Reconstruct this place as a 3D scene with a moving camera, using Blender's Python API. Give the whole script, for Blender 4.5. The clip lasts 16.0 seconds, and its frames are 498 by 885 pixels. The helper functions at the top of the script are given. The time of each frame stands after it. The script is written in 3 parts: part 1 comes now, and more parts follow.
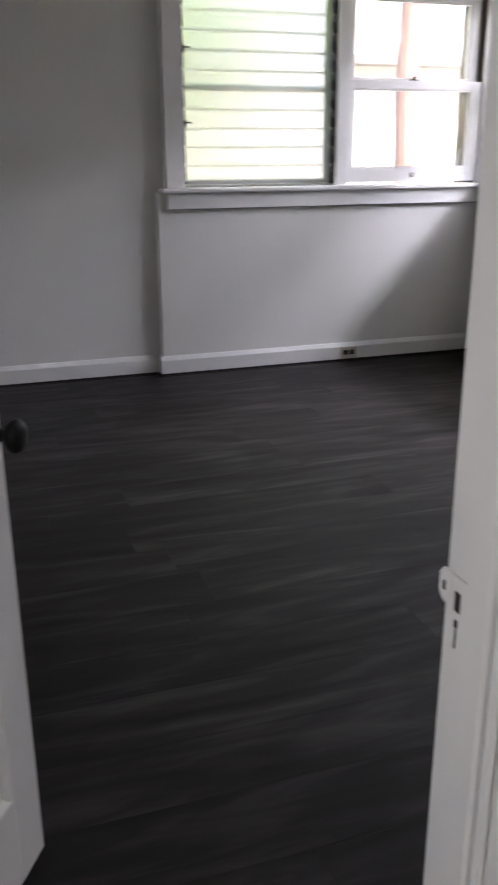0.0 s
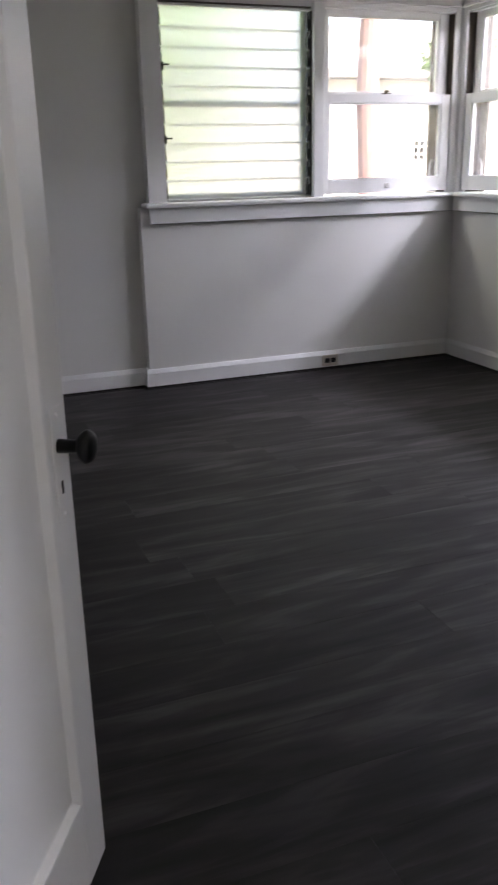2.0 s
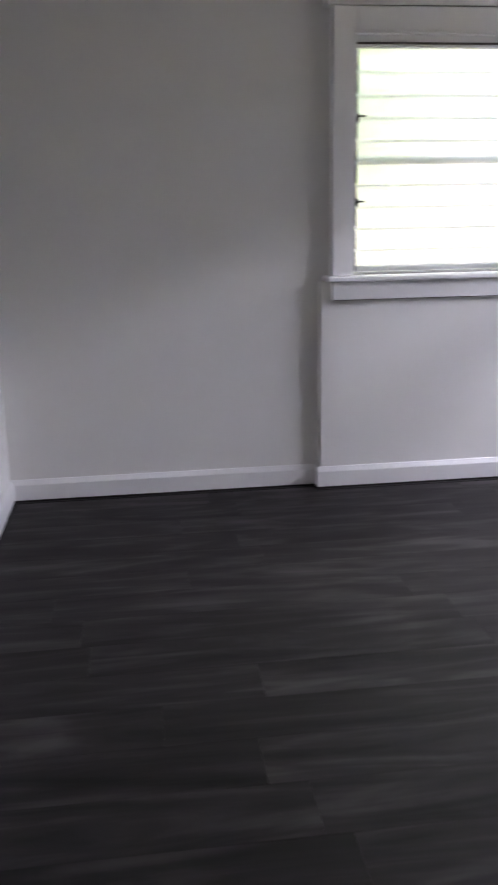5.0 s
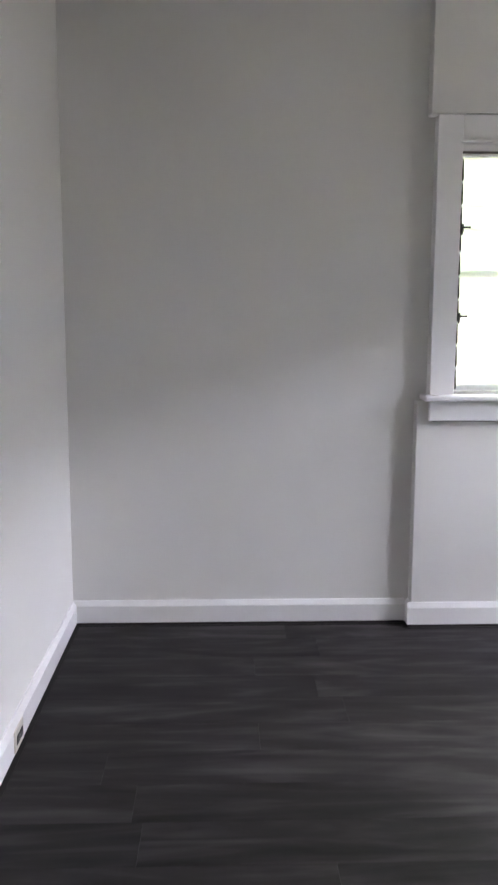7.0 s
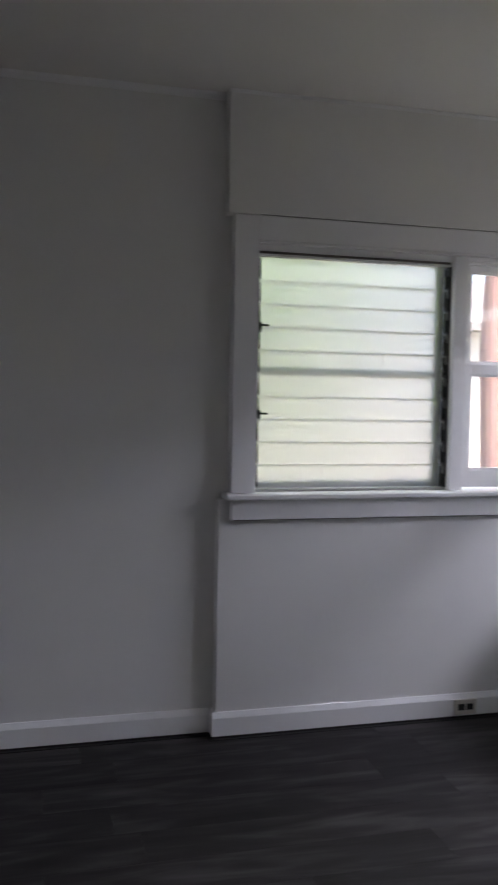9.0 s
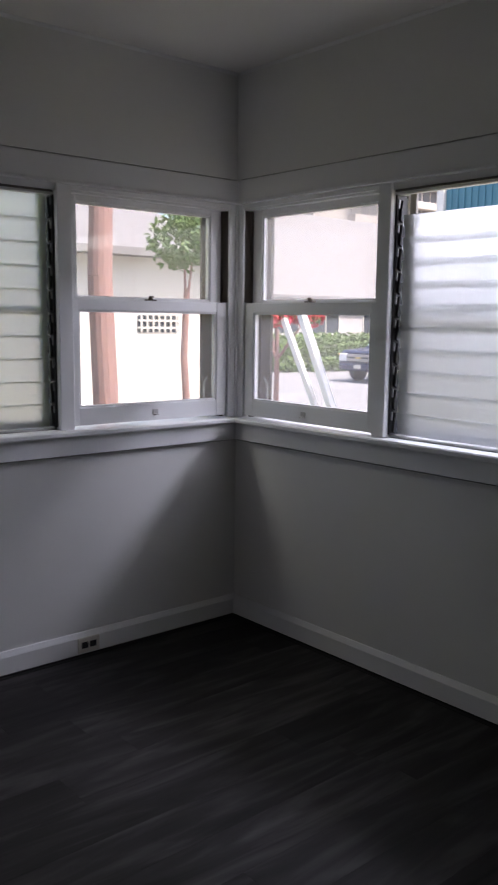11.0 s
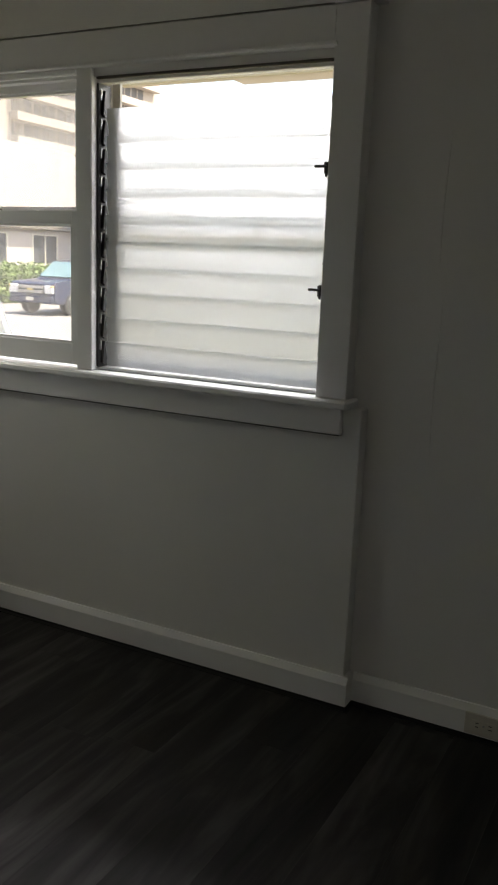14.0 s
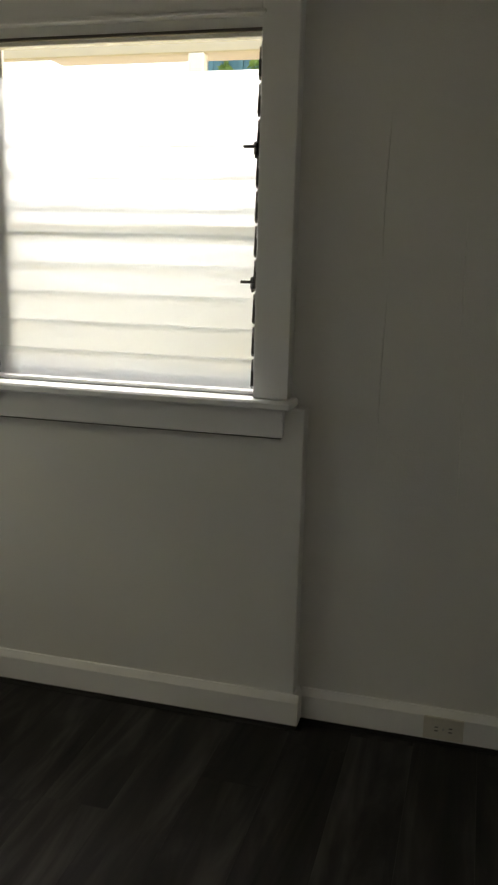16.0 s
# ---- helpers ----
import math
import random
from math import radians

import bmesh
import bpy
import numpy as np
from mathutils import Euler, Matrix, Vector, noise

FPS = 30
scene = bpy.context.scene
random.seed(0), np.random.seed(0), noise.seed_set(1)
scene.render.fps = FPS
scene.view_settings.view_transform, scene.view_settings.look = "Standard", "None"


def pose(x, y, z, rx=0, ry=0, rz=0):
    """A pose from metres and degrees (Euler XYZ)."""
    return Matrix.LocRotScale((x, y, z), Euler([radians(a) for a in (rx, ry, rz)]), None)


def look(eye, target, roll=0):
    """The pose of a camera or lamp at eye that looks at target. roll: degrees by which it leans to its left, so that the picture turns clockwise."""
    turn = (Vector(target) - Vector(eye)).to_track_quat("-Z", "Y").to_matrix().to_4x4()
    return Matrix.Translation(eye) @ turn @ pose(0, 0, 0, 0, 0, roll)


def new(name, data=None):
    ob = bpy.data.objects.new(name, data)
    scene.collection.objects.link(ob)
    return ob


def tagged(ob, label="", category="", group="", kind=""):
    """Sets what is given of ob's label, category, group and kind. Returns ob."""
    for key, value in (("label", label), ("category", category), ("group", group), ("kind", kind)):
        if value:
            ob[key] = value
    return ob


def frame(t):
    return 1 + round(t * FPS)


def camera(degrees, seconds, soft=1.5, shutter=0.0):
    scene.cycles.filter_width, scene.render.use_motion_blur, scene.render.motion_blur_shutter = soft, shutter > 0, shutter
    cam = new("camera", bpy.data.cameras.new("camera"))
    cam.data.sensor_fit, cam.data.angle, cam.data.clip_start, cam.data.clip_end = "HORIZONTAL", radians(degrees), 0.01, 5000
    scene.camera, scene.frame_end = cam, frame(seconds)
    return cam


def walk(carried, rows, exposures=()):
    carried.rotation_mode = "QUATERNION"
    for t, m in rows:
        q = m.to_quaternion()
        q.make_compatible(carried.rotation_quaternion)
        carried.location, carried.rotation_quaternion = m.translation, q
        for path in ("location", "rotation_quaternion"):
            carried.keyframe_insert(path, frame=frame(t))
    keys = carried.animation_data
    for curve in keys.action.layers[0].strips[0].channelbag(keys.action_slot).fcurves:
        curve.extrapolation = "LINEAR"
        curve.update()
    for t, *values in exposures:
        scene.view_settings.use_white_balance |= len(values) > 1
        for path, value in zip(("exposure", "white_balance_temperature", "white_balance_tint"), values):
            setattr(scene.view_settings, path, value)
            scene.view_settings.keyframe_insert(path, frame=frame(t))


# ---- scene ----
cam = camera(32.8, 16.0, soft=2.0, shutter=0.4)
PATH = [
    (0, (-2.941, -4.502, 1.181), (-2.348, -2.707, 0.53), -0.3),
    (0.5, (-2.976, -4.51, 1.179), (-2.591, -2.661, 0.52), -1.2),
    (1, (-3.027, -4.515, 1.185), (-2.659, -2.666, 0.516), -2.7),
    (1.5, (-3.078, -4.509, 1.187), (-2.565, -2.691, 0.532), -1.8),
    (2, (-3.101, -4.505, 1.191), (-2.418, -2.733, 0.564), -1.3),
    (2.5, (-3.101, -4.468, 1.192), (-2.303, -2.733, 0.598), -1.1),
    (3, (-3.013, -4.38, 1.171), (-2.211, -2.635, 0.612), -0.1),
    (3.5, (-2.873, -4.277, 1.233), (-2.189, -2.481, 0.681), 0.6),
    (4, (-2.829, -4.144, 1.246), (-2.25, -2.307, 0.704), -0.1),
    (4.5, (-2.787, -3.972, 1.262), (-2.32, -2.098, 0.742), -0.9),
    (5, (-2.773, -3.793, 1.264), (-2.529, -1.876, 0.749), -1.1),
    (5.2, (-2.77, -3.742, 1.263), (-2.632, -1.813, 0.752), -1.3),
    (7.3, (-2.75, -3.44, 1.337), (-2.687, -1.455, 1.099), 0.1),
    (7.5, (-2.736, -3.423, 1.348), (-2.646, -1.435, 1.15), -0.0),
    (8, (-2.701, -3.371, 1.373), (-2.521, -1.382, 1.258), 0.7),
    (8.5, (-2.687, -3.322, 1.376), (-2.378, -1.348, 1.288), 1.2),
    (9, (-2.688, -3.289, 1.388), (-2.183, -1.357, 1.28), 1.0),
    (9.5, (-2.702, -3.284, 1.419), (-1.904, -1.456, 1.276), 1.0),
    (9.8, (-2.646, -3.291, 1.448), (-1.734, -1.519, 1.276), 1.1),
    (10, (-2.654, -3.301, 1.471), (-1.646, -1.586, 1.265), 0.5),
    (10.2, (-2.641, -3.271, 1.483), (-1.55, -1.609, 1.256), 0.3),
    (12.3, (-2.551, -3.05, 1.414), (-1.017, -1.812, 1.077), 1.3),
    (12.5, (-2.525, -3.014, 1.419), (-0.932, -1.853, 1.081), 1.1),
    (13, (-2.502, -2.927, 1.419), (-0.812, -1.921, 1.055), 1.2),
    (13.5, (-2.426, -2.883, 1.408), (-0.71, -1.931, 1.021), 2.2),
    (14, (-2.372, -2.805, 1.395), (-0.635, -1.904, 0.978), 2.3),
    (14.5, (-2.378, -2.661, 1.402), (-0.578, -1.91, 0.963), 1.1),
    (15, (-2.383, -2.551, 1.393), (-0.538, -1.932, 0.935), 0.4),
    (15.5, (-2.34, -2.466, 1.377), (-0.487, -1.871, 0.915), 0.6),
    (16, (-2.286, -2.405, 1.387), (-0.399, -1.898, 0.96), 1.5),
]
EXPOSURES = [(0, 3.05, 6750, 19), (2.0, 2.95, 6700, 19), (2.5, 2.7, 6750, 19), (3.5, 2.55, 6750, 19), (5.2, 3.6, 6500, 23), (7.3, 4.05, 6600, 19), (9.0, 2.4, 6400, 20), (10.2, 1.75, 6250, 22), (12.5, 1.5, 7000, 14), (14.5, 2.1, 7700, 10), (16.0, 2.5, 8300, 9)]
walk(cam, [(t, look(eye, target, roll)) for t, eye, target, roll in PATH], EXPOSURES)

# ---- world, sun, exposure ----
SUN_EL, SUN_AZ = radians(60), radians(158)   # azimuth clockwise from +y
world = bpy.data.worlds.new("sky")
scene.world = world
world.use_nodes = True
wn = world.node_tree
sky = wn.nodes.new("ShaderNodeTexSky")
sky.sky_type, sky.sun_disc = "NISHITA", False
sky.sun_elevation, sky.sun_rotation = SUN_EL, SUN_AZ
sky.dust_density = 2.5
wn.links.new(sky.outputs[0], wn.nodes["Background"].inputs[0])
wn.nodes["Background"].inputs[1].default_value = 0.15
sun = new("sun", bpy.data.lights.new("sun", "SUN"))
sun.data.energy, sun.data.angle, sun.data.color = 3.4, radians(0.5), (1.0, 0.95, 0.87)
sun_dir = Vector((math.sin(SUN_AZ) * math.cos(SUN_EL), math.cos(SUN_AZ) * math.cos(SUN_EL), math.sin(SUN_EL)))
sun.matrix_world = look(sun_dir * 40, (0, 0, 0))


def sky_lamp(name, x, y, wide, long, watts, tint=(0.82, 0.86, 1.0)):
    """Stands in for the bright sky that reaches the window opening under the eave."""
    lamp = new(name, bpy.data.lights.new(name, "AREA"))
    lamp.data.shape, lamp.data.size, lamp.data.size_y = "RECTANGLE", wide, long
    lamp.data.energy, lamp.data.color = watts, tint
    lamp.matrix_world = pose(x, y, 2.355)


sky_lamp("window_sky_east", 1.25, -1.05, 0.40, 2.5, 24)
# fill lamp added in the unseen hall opening to brighten door and jamb
hall_fill = new("hall_fill_lamp", bpy.data.lights.new("hall_fill_lamp", "AREA"))
hall_fill.data.shape, hall_fill.data.size, hall_fill.data.size_y, hall_fill.data.energy, hall_fill.data.color = "RECTANGLE", 1.2, 1.0, 2.2, (0.9, 0.94, 1.0)
hall_fill.matrix_world = look((-1.62, -4.8, 1.78), (-3.2, -4.6, 1.85))
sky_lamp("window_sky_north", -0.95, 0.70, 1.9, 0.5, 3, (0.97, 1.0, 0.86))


# ---- materials ----
def mat(name, color, rough=0.5, color2=None, scale=6.0, bump=0.0, bump_scale=40.0, metal=0.0, stretch=(1, 1, 1), rough_var=0.0, per_object=0.0):
    """Painted or solid surface: two noise scales mix two colours, a fine one gives relief."""
    m = bpy.data.materials.new(name)
    m.use_nodes = True
    nt = m.node_tree
    b = nt.nodes["Principled BSDF"]
    b.inputs["Roughness"].default_value, b.inputs["Metallic"].default_value = rough, metal
    tc, mp = nt.nodes.new("ShaderNodeTexCoord"), nt.nodes.new("ShaderNodeMapping")
    mp.inputs["Scale"].default_value = stretch
    nt.links.new(tc.outputs["Object"], mp.inputs[0])
    n1, n2 = nt.nodes.new("ShaderNodeTexNoise"), nt.nodes.new("ShaderNodeTexNoise")
    n1.inputs["Scale"].default_value, n1.inputs["Detail"].default_value = scale, 5
    n2.inputs["Scale"].default_value, n2.inputs["Detail"].default_value = bump_scale, 3
    nt.links.new(mp.outputs[0], n1.inputs["Vector"]), nt.links.new(mp.outputs[0], n2.inputs["Vector"])
    mix = nt.nodes.new("ShaderNodeMix")
    mix.data_type = "RGBA"
    c2 = color2 or tuple(c * 0.93 for c in color)
    mix.inputs[6].default_value, mix.inputs[7].default_value = (*color, 1), (*c2, 1)
    nt.links.new(n1.outputs[0], mix.inputs[0])
    out = mix.outputs[2]
    if per_object:
        info, hsv, ma = nt.nodes.new("ShaderNodeObjectInfo"), nt.nodes.new("ShaderNodeHueSaturation"), nt.nodes.new("ShaderNodeMapRange")
        ma.inputs[3].default_value, ma.inputs[4].default_value = 1 - per_object, 1 + per_object
        nt.links.new(info.outputs["Random"], ma.inputs[0]), nt.links.new(ma.outputs[0], hsv.inputs["Value"])
        nt.links.new(out, hsv.inputs["Color"])
        out = hsv.outputs[0]
    nt.links.new(out, b.inputs["Base Color"])
    if bump:
        bp = nt.nodes.new("ShaderNodeBump")
        bp.inputs["Strength"].default_value, bp.inputs["Distance"].default_value = bump, 0.01
        nt.links.new(n2.outputs[0], bp.inputs["Height"]), nt.links.new(bp.outputs[0], b.inputs["Normal"])
    if rough_var:
        mr = nt.nodes.new("ShaderNodeMapRange")
        mr.inputs[3].default_value, mr.inputs[4].default_value = rough - rough_var, rough + rough_var
        nt.links.new(n1.outputs[0], mr.inputs[0]), nt.links.new(mr.outputs[0], b.inputs["Roughness"])
    return m


def plank_material():
    """Charcoal vinyl plank with grey grain drawn out along x, shifted from plank to plank."""
    m = bpy.data.materials.new("charcoal_vinyl_plank")
    m.use_nodes = True
    nt = m.node_tree
    b = nt.nodes["Principled BSDF"]
    tc, info = nt.nodes.new("ShaderNodeTexCoord"), nt.nodes.new("ShaderNodeObjectInfo")
    mul = nt.nodes.new("ShaderNodeVectorMath")
    mul.operation = "MULTIPLY_ADD"
    comb = nt.nodes.new("ShaderNodeCombineXYZ")
    for k in range(3):
        nt.links.new(info.outputs["Random"], comb.inputs[k])
    nt.links.new(comb.outputs[0], mul.inputs[0])
    mul.inputs[1].default_value = (37, 19, 11)
    nt.links.new(tc.outputs["Object"], mul.inputs[2])

    def streak(scale, stretch, detail, dist):
        mp, n = nt.nodes.new("ShaderNodeMapping"), nt.nodes.new("ShaderNodeTexNoise")
        mp.inputs["Scale"].default_value = stretch
        n.inputs["Scale"].default_value, n.inputs["Detail"].default_value, n.inputs["Distortion"].default_value = scale, detail, dist
        nt.links.new(mul.outputs[0], mp.inputs[0]), nt.links.new(mp.outputs[0], n.inputs["Vector"])
        return n.outputs[0]

    broad, grain, fine = streak(1.5, (0.8, 3.2, 1), 4, 1.8), streak(2.6, (0.45, 3.6, 1), 6, 2.0), streak(40, (0.12, 7, 1), 3, 0)
    add = nt.nodes.new("ShaderNodeMath")
    add.operation = "MULTIPLY_ADD"
    nt.links.new(grain, add.inputs[0])
    add.inputs[1].default_value = 0.55
    half = nt.nodes.new("ShaderNodeMath")
    half.operation = "MULTIPLY"
    half.inputs[1].default_value = 0.5
    nt.links.new(broad, half.inputs[0]), nt.links.new(half.outputs[0], add.inputs[2])
    ramp = nt.nodes.new("ShaderNodeValToRGB")
    ramp.color_ramp.elements[0].position, ramp.color_ramp.elements[0].color = 0.36, (0.0110, 0.0098, 0.0096, 1)
    ramp.color_ramp.elements[1].position, ramp.color_ramp.elements[1].color = 0.72, (0.060, 0.055, 0.0555, 1)
    mid = ramp.color_ramp.elements.new(0.52)
    mid.color = (0.0220, 0.0199, 0.0199, 1)
    nt.links.new(add.outputs[0], ramp.inputs[0])
    hsv, mr = nt.nodes.new("ShaderNodeHueSaturation"), nt.nodes.new("ShaderNodeMapRange")
    mr.inputs[3].default_value, mr.inputs[4].default_value = 0.84, 1.18
    nt.links.new(info.outputs["Random"], mr.inputs[0]), nt.links.new(mr.outputs[0], hsv.inputs["Value"])
    nt.links.new(ramp.outputs[0], hsv.inputs["Color"]), nt.links.new(hsv.outputs[0], b.inputs["Base Color"])
    rr = nt.nodes.new("ShaderNodeMapRange")
    rr.inputs[3].default_value, rr.inputs[4].default_value = 0.62, 0.50
    nt.links.new(broad, rr.inputs[0]), nt.links.new(rr.outputs[0], b.inputs["Roughness"])
    bp = nt.nodes.new("ShaderNodeBump")
    bp.inputs["Strength"].default_value, bp.inputs["Distance"].default_value = 0.10, 0.0015
    nt.links.new(fine, bp.inputs["Height"]), nt.links.new(bp.outputs[0], b.inputs["Normal"])
    b.inputs["Specular IOR Level"].default_value = 0.14
    return m


def glass(name, rough, tint=(1, 1, 1), relief=0.0, scale=120):
    m = bpy.data.materials.new(name)
    m.use_nodes = True
    nt = m.node_tree
    b = nt.nodes["Principled BSDF"]
    b.inputs["Base Color"].default_value, b.inputs["Roughness"].default_value = (*tint, 1), rough
    b.inputs["Transmission Weight"].default_value, b.inputs["IOR"].default_value = 1.0, 1.45
    if relief:
        n, bp = nt.nodes.new("ShaderNodeTexNoise"), nt.nodes.new("ShaderNodeBump")
        n.inputs["Scale"].default_value = scale
        bp.inputs["Strength"].default_value, bp.inputs["Distance"].default_value = relief, 0.002
        nt.links.new(n.outputs[0], bp.inputs["Height"]), nt.links.new(bp.outputs[0], b.inputs["Normal"])
    return m


WALL = mat("white_wall_paint", (0.80, 0.793, 0.765), 0.5, (0.76, 0.753, 0.725), 1.3, 0.12, 180)
TRIM = mat("white_gloss_trim_paint", (0.84, 0.84, 0.835), 0.3, (0.81, 0.805, 0.795), 2.5, 0.06, 60, rough_var=0.06)
CEIL = mat("white_ceiling_paint", (0.80, 0.78, 0.745), 0.6, (0.76, 0.74, 0.705), 1.0, 0.15, 120)
GAP = mat("dark_floor_edge", (0.012, 0.011, 0.010), 0.8)
PLANK = plank_material()
def hazy_glass(name, veil):
    """Clear pane with a film of dust that the outdoor light shows up."""
    m = glass(name, 0.0, (0.85, 0.855, 0.85))
    nt = m.node_tree
    dust, mx, n, mr = nt.nodes.new("ShaderNodeBsdfTranslucent"), nt.nodes.new("ShaderNodeMixShader"), nt.nodes.new("ShaderNodeTexNoise"), nt.nodes.new("ShaderNodeMapRange")
    dust.inputs[0].default_value = (0.60, 0.565, 0.53, 1)
    n.inputs["Scale"].default_value, n.inputs["Detail"].default_value = 5, 4
    mr.inputs[3].default_value, mr.inputs[4].default_value = veil * 0.75, veil * 1.25
    nt.links.new(n.outputs[0], mr.inputs[0]), nt.links.new(mr.outputs[0], mx.inputs[0])
    nt.links.new(nt.nodes["Principled BSDF"].outputs[0], mx.inputs[1]), nt.links.new(dust.outputs[0], mx.inputs[2])
    nt.links.new(mx.outputs[0], nt.nodes["Material Output"].inputs[0])
    return m


DUSTY = hazy_glass("dusty_window_glass", 0.2)
FILM = hazy_glass("slightly_dusty_window_glass", 0.08)
EDGE = mat("ground_glass_edge", (0.42, 0.46, 0.45), 0.5)
# dark colour for the shadow lines drawn along the window trim
TRIM_SHADE = mat("trim_shadow_line", (0.10, 0.09, 0.08), 0.8)
FROST = glass("frosted_louvre_glass", 0.34, (0.57, 0.59, 0.585), 0.6, 220)
BLACK = mat("black_painted_metal", (0.012, 0.012, 0.013), 0.38, (0.03, 0.028, 0.027), 30, 0.1, 90)
KNOB = mat("black_knob", (0.006, 0.006, 0.006), 0.4)
ALU = mat("worn_aluminium", (0.55, 0.55, 0.54), 0.4, (0.32, 0.32, 0.31), 25, 0.1, 80, metal=0.8)
KNOB.node_tree.nodes["Principled BSDF"].inputs["Specular IOR Level"].default_value = 0.2
BRONZE = mat("aged_bronze", (0.10, 0.075, 0.05), 0.4, (0.04, 0.03, 0.02), 30, metal=0.7)
RAWWOOD = mat("weathered_dark_wood", (0.10, 0.075, 0.055), 0.7, (0.045, 0.035, 0.028), 8, 0.4, 40, stretch=(6, 6, 1))
PLATE = mat("aged_white_plastic", (0.66, 0.63, 0.56), 0.4, (0.58, 0.54, 0.47), 20)
SLOT = mat("black_plastic", (0.01, 0.01, 0.01), 0.5)
STRIKE = mat("painted_steel_strike", (0.62, 0.60, 0.58), 0.4, (0.40, 0.38, 0.36), 60, 0.2, 90)
HOLE = mat("dark_mortise", (0.02, 0.017, 0.014), 0.8)
CREAM = mat("cream_exterior_paint", (0.46, 0.40, 0.29), 0.6, (0.40, 0.35, 0.26), 3, 0.2, 30)
SIDING = mat("white_exterior_wall", (0.76, 0.72, 0.63), 0.7, (0.64, 0.60, 0.51), 0.8, 0.3, 20)
BEIGE = mat("beige_stucco", (0.40, 0.355, 0.30), 0.8, (0.35, 0.31, 0.265), 0.5, 0.3, 12)
GREYWALL = mat("grey_rendered_wall", (0.52, 0.48, 0.46), 0.8, (0.44, 0.40, 0.38), 0.6, 0.3, 12)
ROOF = mat("pale_roofing", (0.23, 0.215, 0.205), 0.8, (0.19, 0.178, 0.17), 1.5, 0.4, 15)
TEAL = mat("teal_metal_cladding", (0.07, 0.19, 0.22), 0.45, (0.05, 0.15, 0.19), 1.2)
CONCRETE = mat("pale_concrete", (0.28, 0.27, 0.265), 0.85, (0.22, 0.215, 0.21), 0.35, 0.4, 18)
GRASS = mat("lawn", (0.16, 0.165, 0.06), 0.9, (0.21, 0.19, 0.09), 0.9, 0.8, 40)
ASPHALT = mat("asphalt", (0.07, 0.07, 0.07), 0.85, (0.05, 0.05, 0.05), 2, 0.5, 60)
LEAF = mat("leaf_green", (0.07, 0.14, 0.03), 0.55, (0.14, 0.22, 0.05), 3, per_object=0.2)
LEAF3 = mat("bright_young_leaf", (0.20, 0.36, 0.06), 0.5, (0.30, 0.42, 0.10), 3)
LEAF2 = mat("hedge_green", (0.20, 0.30, 0.07), 0.6, (0.10, 0.17, 0.04), 4)
RED = mat("red_blossom", (0.62, 0.03, 0.05), 0.6, (0.45, 0.02, 0.05), 5)
BARK = mat("reddish_bark", (0.42, 0.24, 0.20), 0.85, (0.24, 0.14, 0.13), 7, 0.9, 22, stretch=(3, 3, 0.6))
CARPAINT = mat("dark_blue_car_paint", (0.022, 0.032, 0.075), 0.22)
GRILLE = mat("pale_grille_mesh", (0.46, 0.43, 0.38), 0.4, (0.30, 0.28, 0.25), 90)
AMBER = mat("amber_lens", (0.75, 0.42, 0.10), 0.2)
GOLD = mat("gold_badge", (0.70, 0.50, 0.16), 0.3)
CARGLASS = mat("tinted_car_glass", (0.10, 0.13, 0.14), 0.08)
# lighter than the other car glass: the sky's reflection is in the colour
WINDSCREEN = mat("painted_reflection_windscreen", (0.16, 0.27, 0.29), 0.12)
CHROME = mat("chrome", (0.7, 0.7, 0.7), 0.2, metal=1.0)
TYRE = mat("tyre_rubber", (0.02, 0.02, 0.02), 0.8)
LAMP = mat("headlamp_lens", (0.75, 0.75, 0.74), 0.15)
# grey that paints the shade of the balcony openings on flat panels
SHADE = mat("painted_shade_opening", (0.13, 0.125, 0.12), 0.6, (0.09, 0.088, 0.085), 0.8)
DARKGLASS = mat("dark_window_pane", (0.06, 0.07, 0.08), 0.12)
WHITEMETAL = mat("white_ladder_metal", (0.80, 0.79, 0.77), 0.4)


# ---- mesh helpers ----
def box(bm, x0, x1, y0, y1, z0, z1, bevel=0.0, seg=1):
    x0, x1, y0, y1, z0, z1 = min(x0, x1), max(x0, x1), min(y0, y1), max(y0, y1), min(z0, z1), max(z0, z1)
    m = Matrix.Translation(((x0 + x1) / 2, (y0 + y1) / 2, (z0 + z1) / 2)) @ Matrix.Diagonal((x1 - x0, y1 - y0, z1 - z0, 1))
    g = bmesh.ops.create_cube(bm, size=1, matrix=m)
    if bevel:
        es = list({e for v in g["verts"] for e in v.link_edges})
        bmesh.ops.bevel(bm, geom=es, offset=bevel, segments=seg, affect="EDGES", profile=0.5)
    return bm


def prism(bm, outline, to3, t0, t1):
    """An outline of 2D points drawn out from t0 to t1; to3(a, b, t) gives the place."""
    n = len(outline)
    lo = [bm.verts.new(to3(a, b, t0)) for a, b in outline]
    hi = [bm.verts.new(to3(a, b, t1)) for a, b in outline]
    faces = [bm.faces.new(lo), bm.faces.new(hi)] + [bm.faces.new((lo[i], lo[(i + 1) % n], hi[(i + 1) % n], hi[i])) for i in range(n)]
    bmesh.ops.recalc_face_normals(bm, faces=faces)
    return bm


def cyl(bm, p0, p1, r0, r1=None, seg=16):
    p0, p1 = Vector(p0), Vector(p1)
    q = (p1 - p0).to_track_quat("Z", "Y").to_matrix().to_4x4()
    bmesh.ops.create_cone(bm, cap_ends=True, segments=seg, radius1=r0, radius2=r0 if r1 is None else r1, depth=(p1 - p0).length,
                          matrix=Matrix.Translation((p0 + p1) / 2) @ q)
    return bm


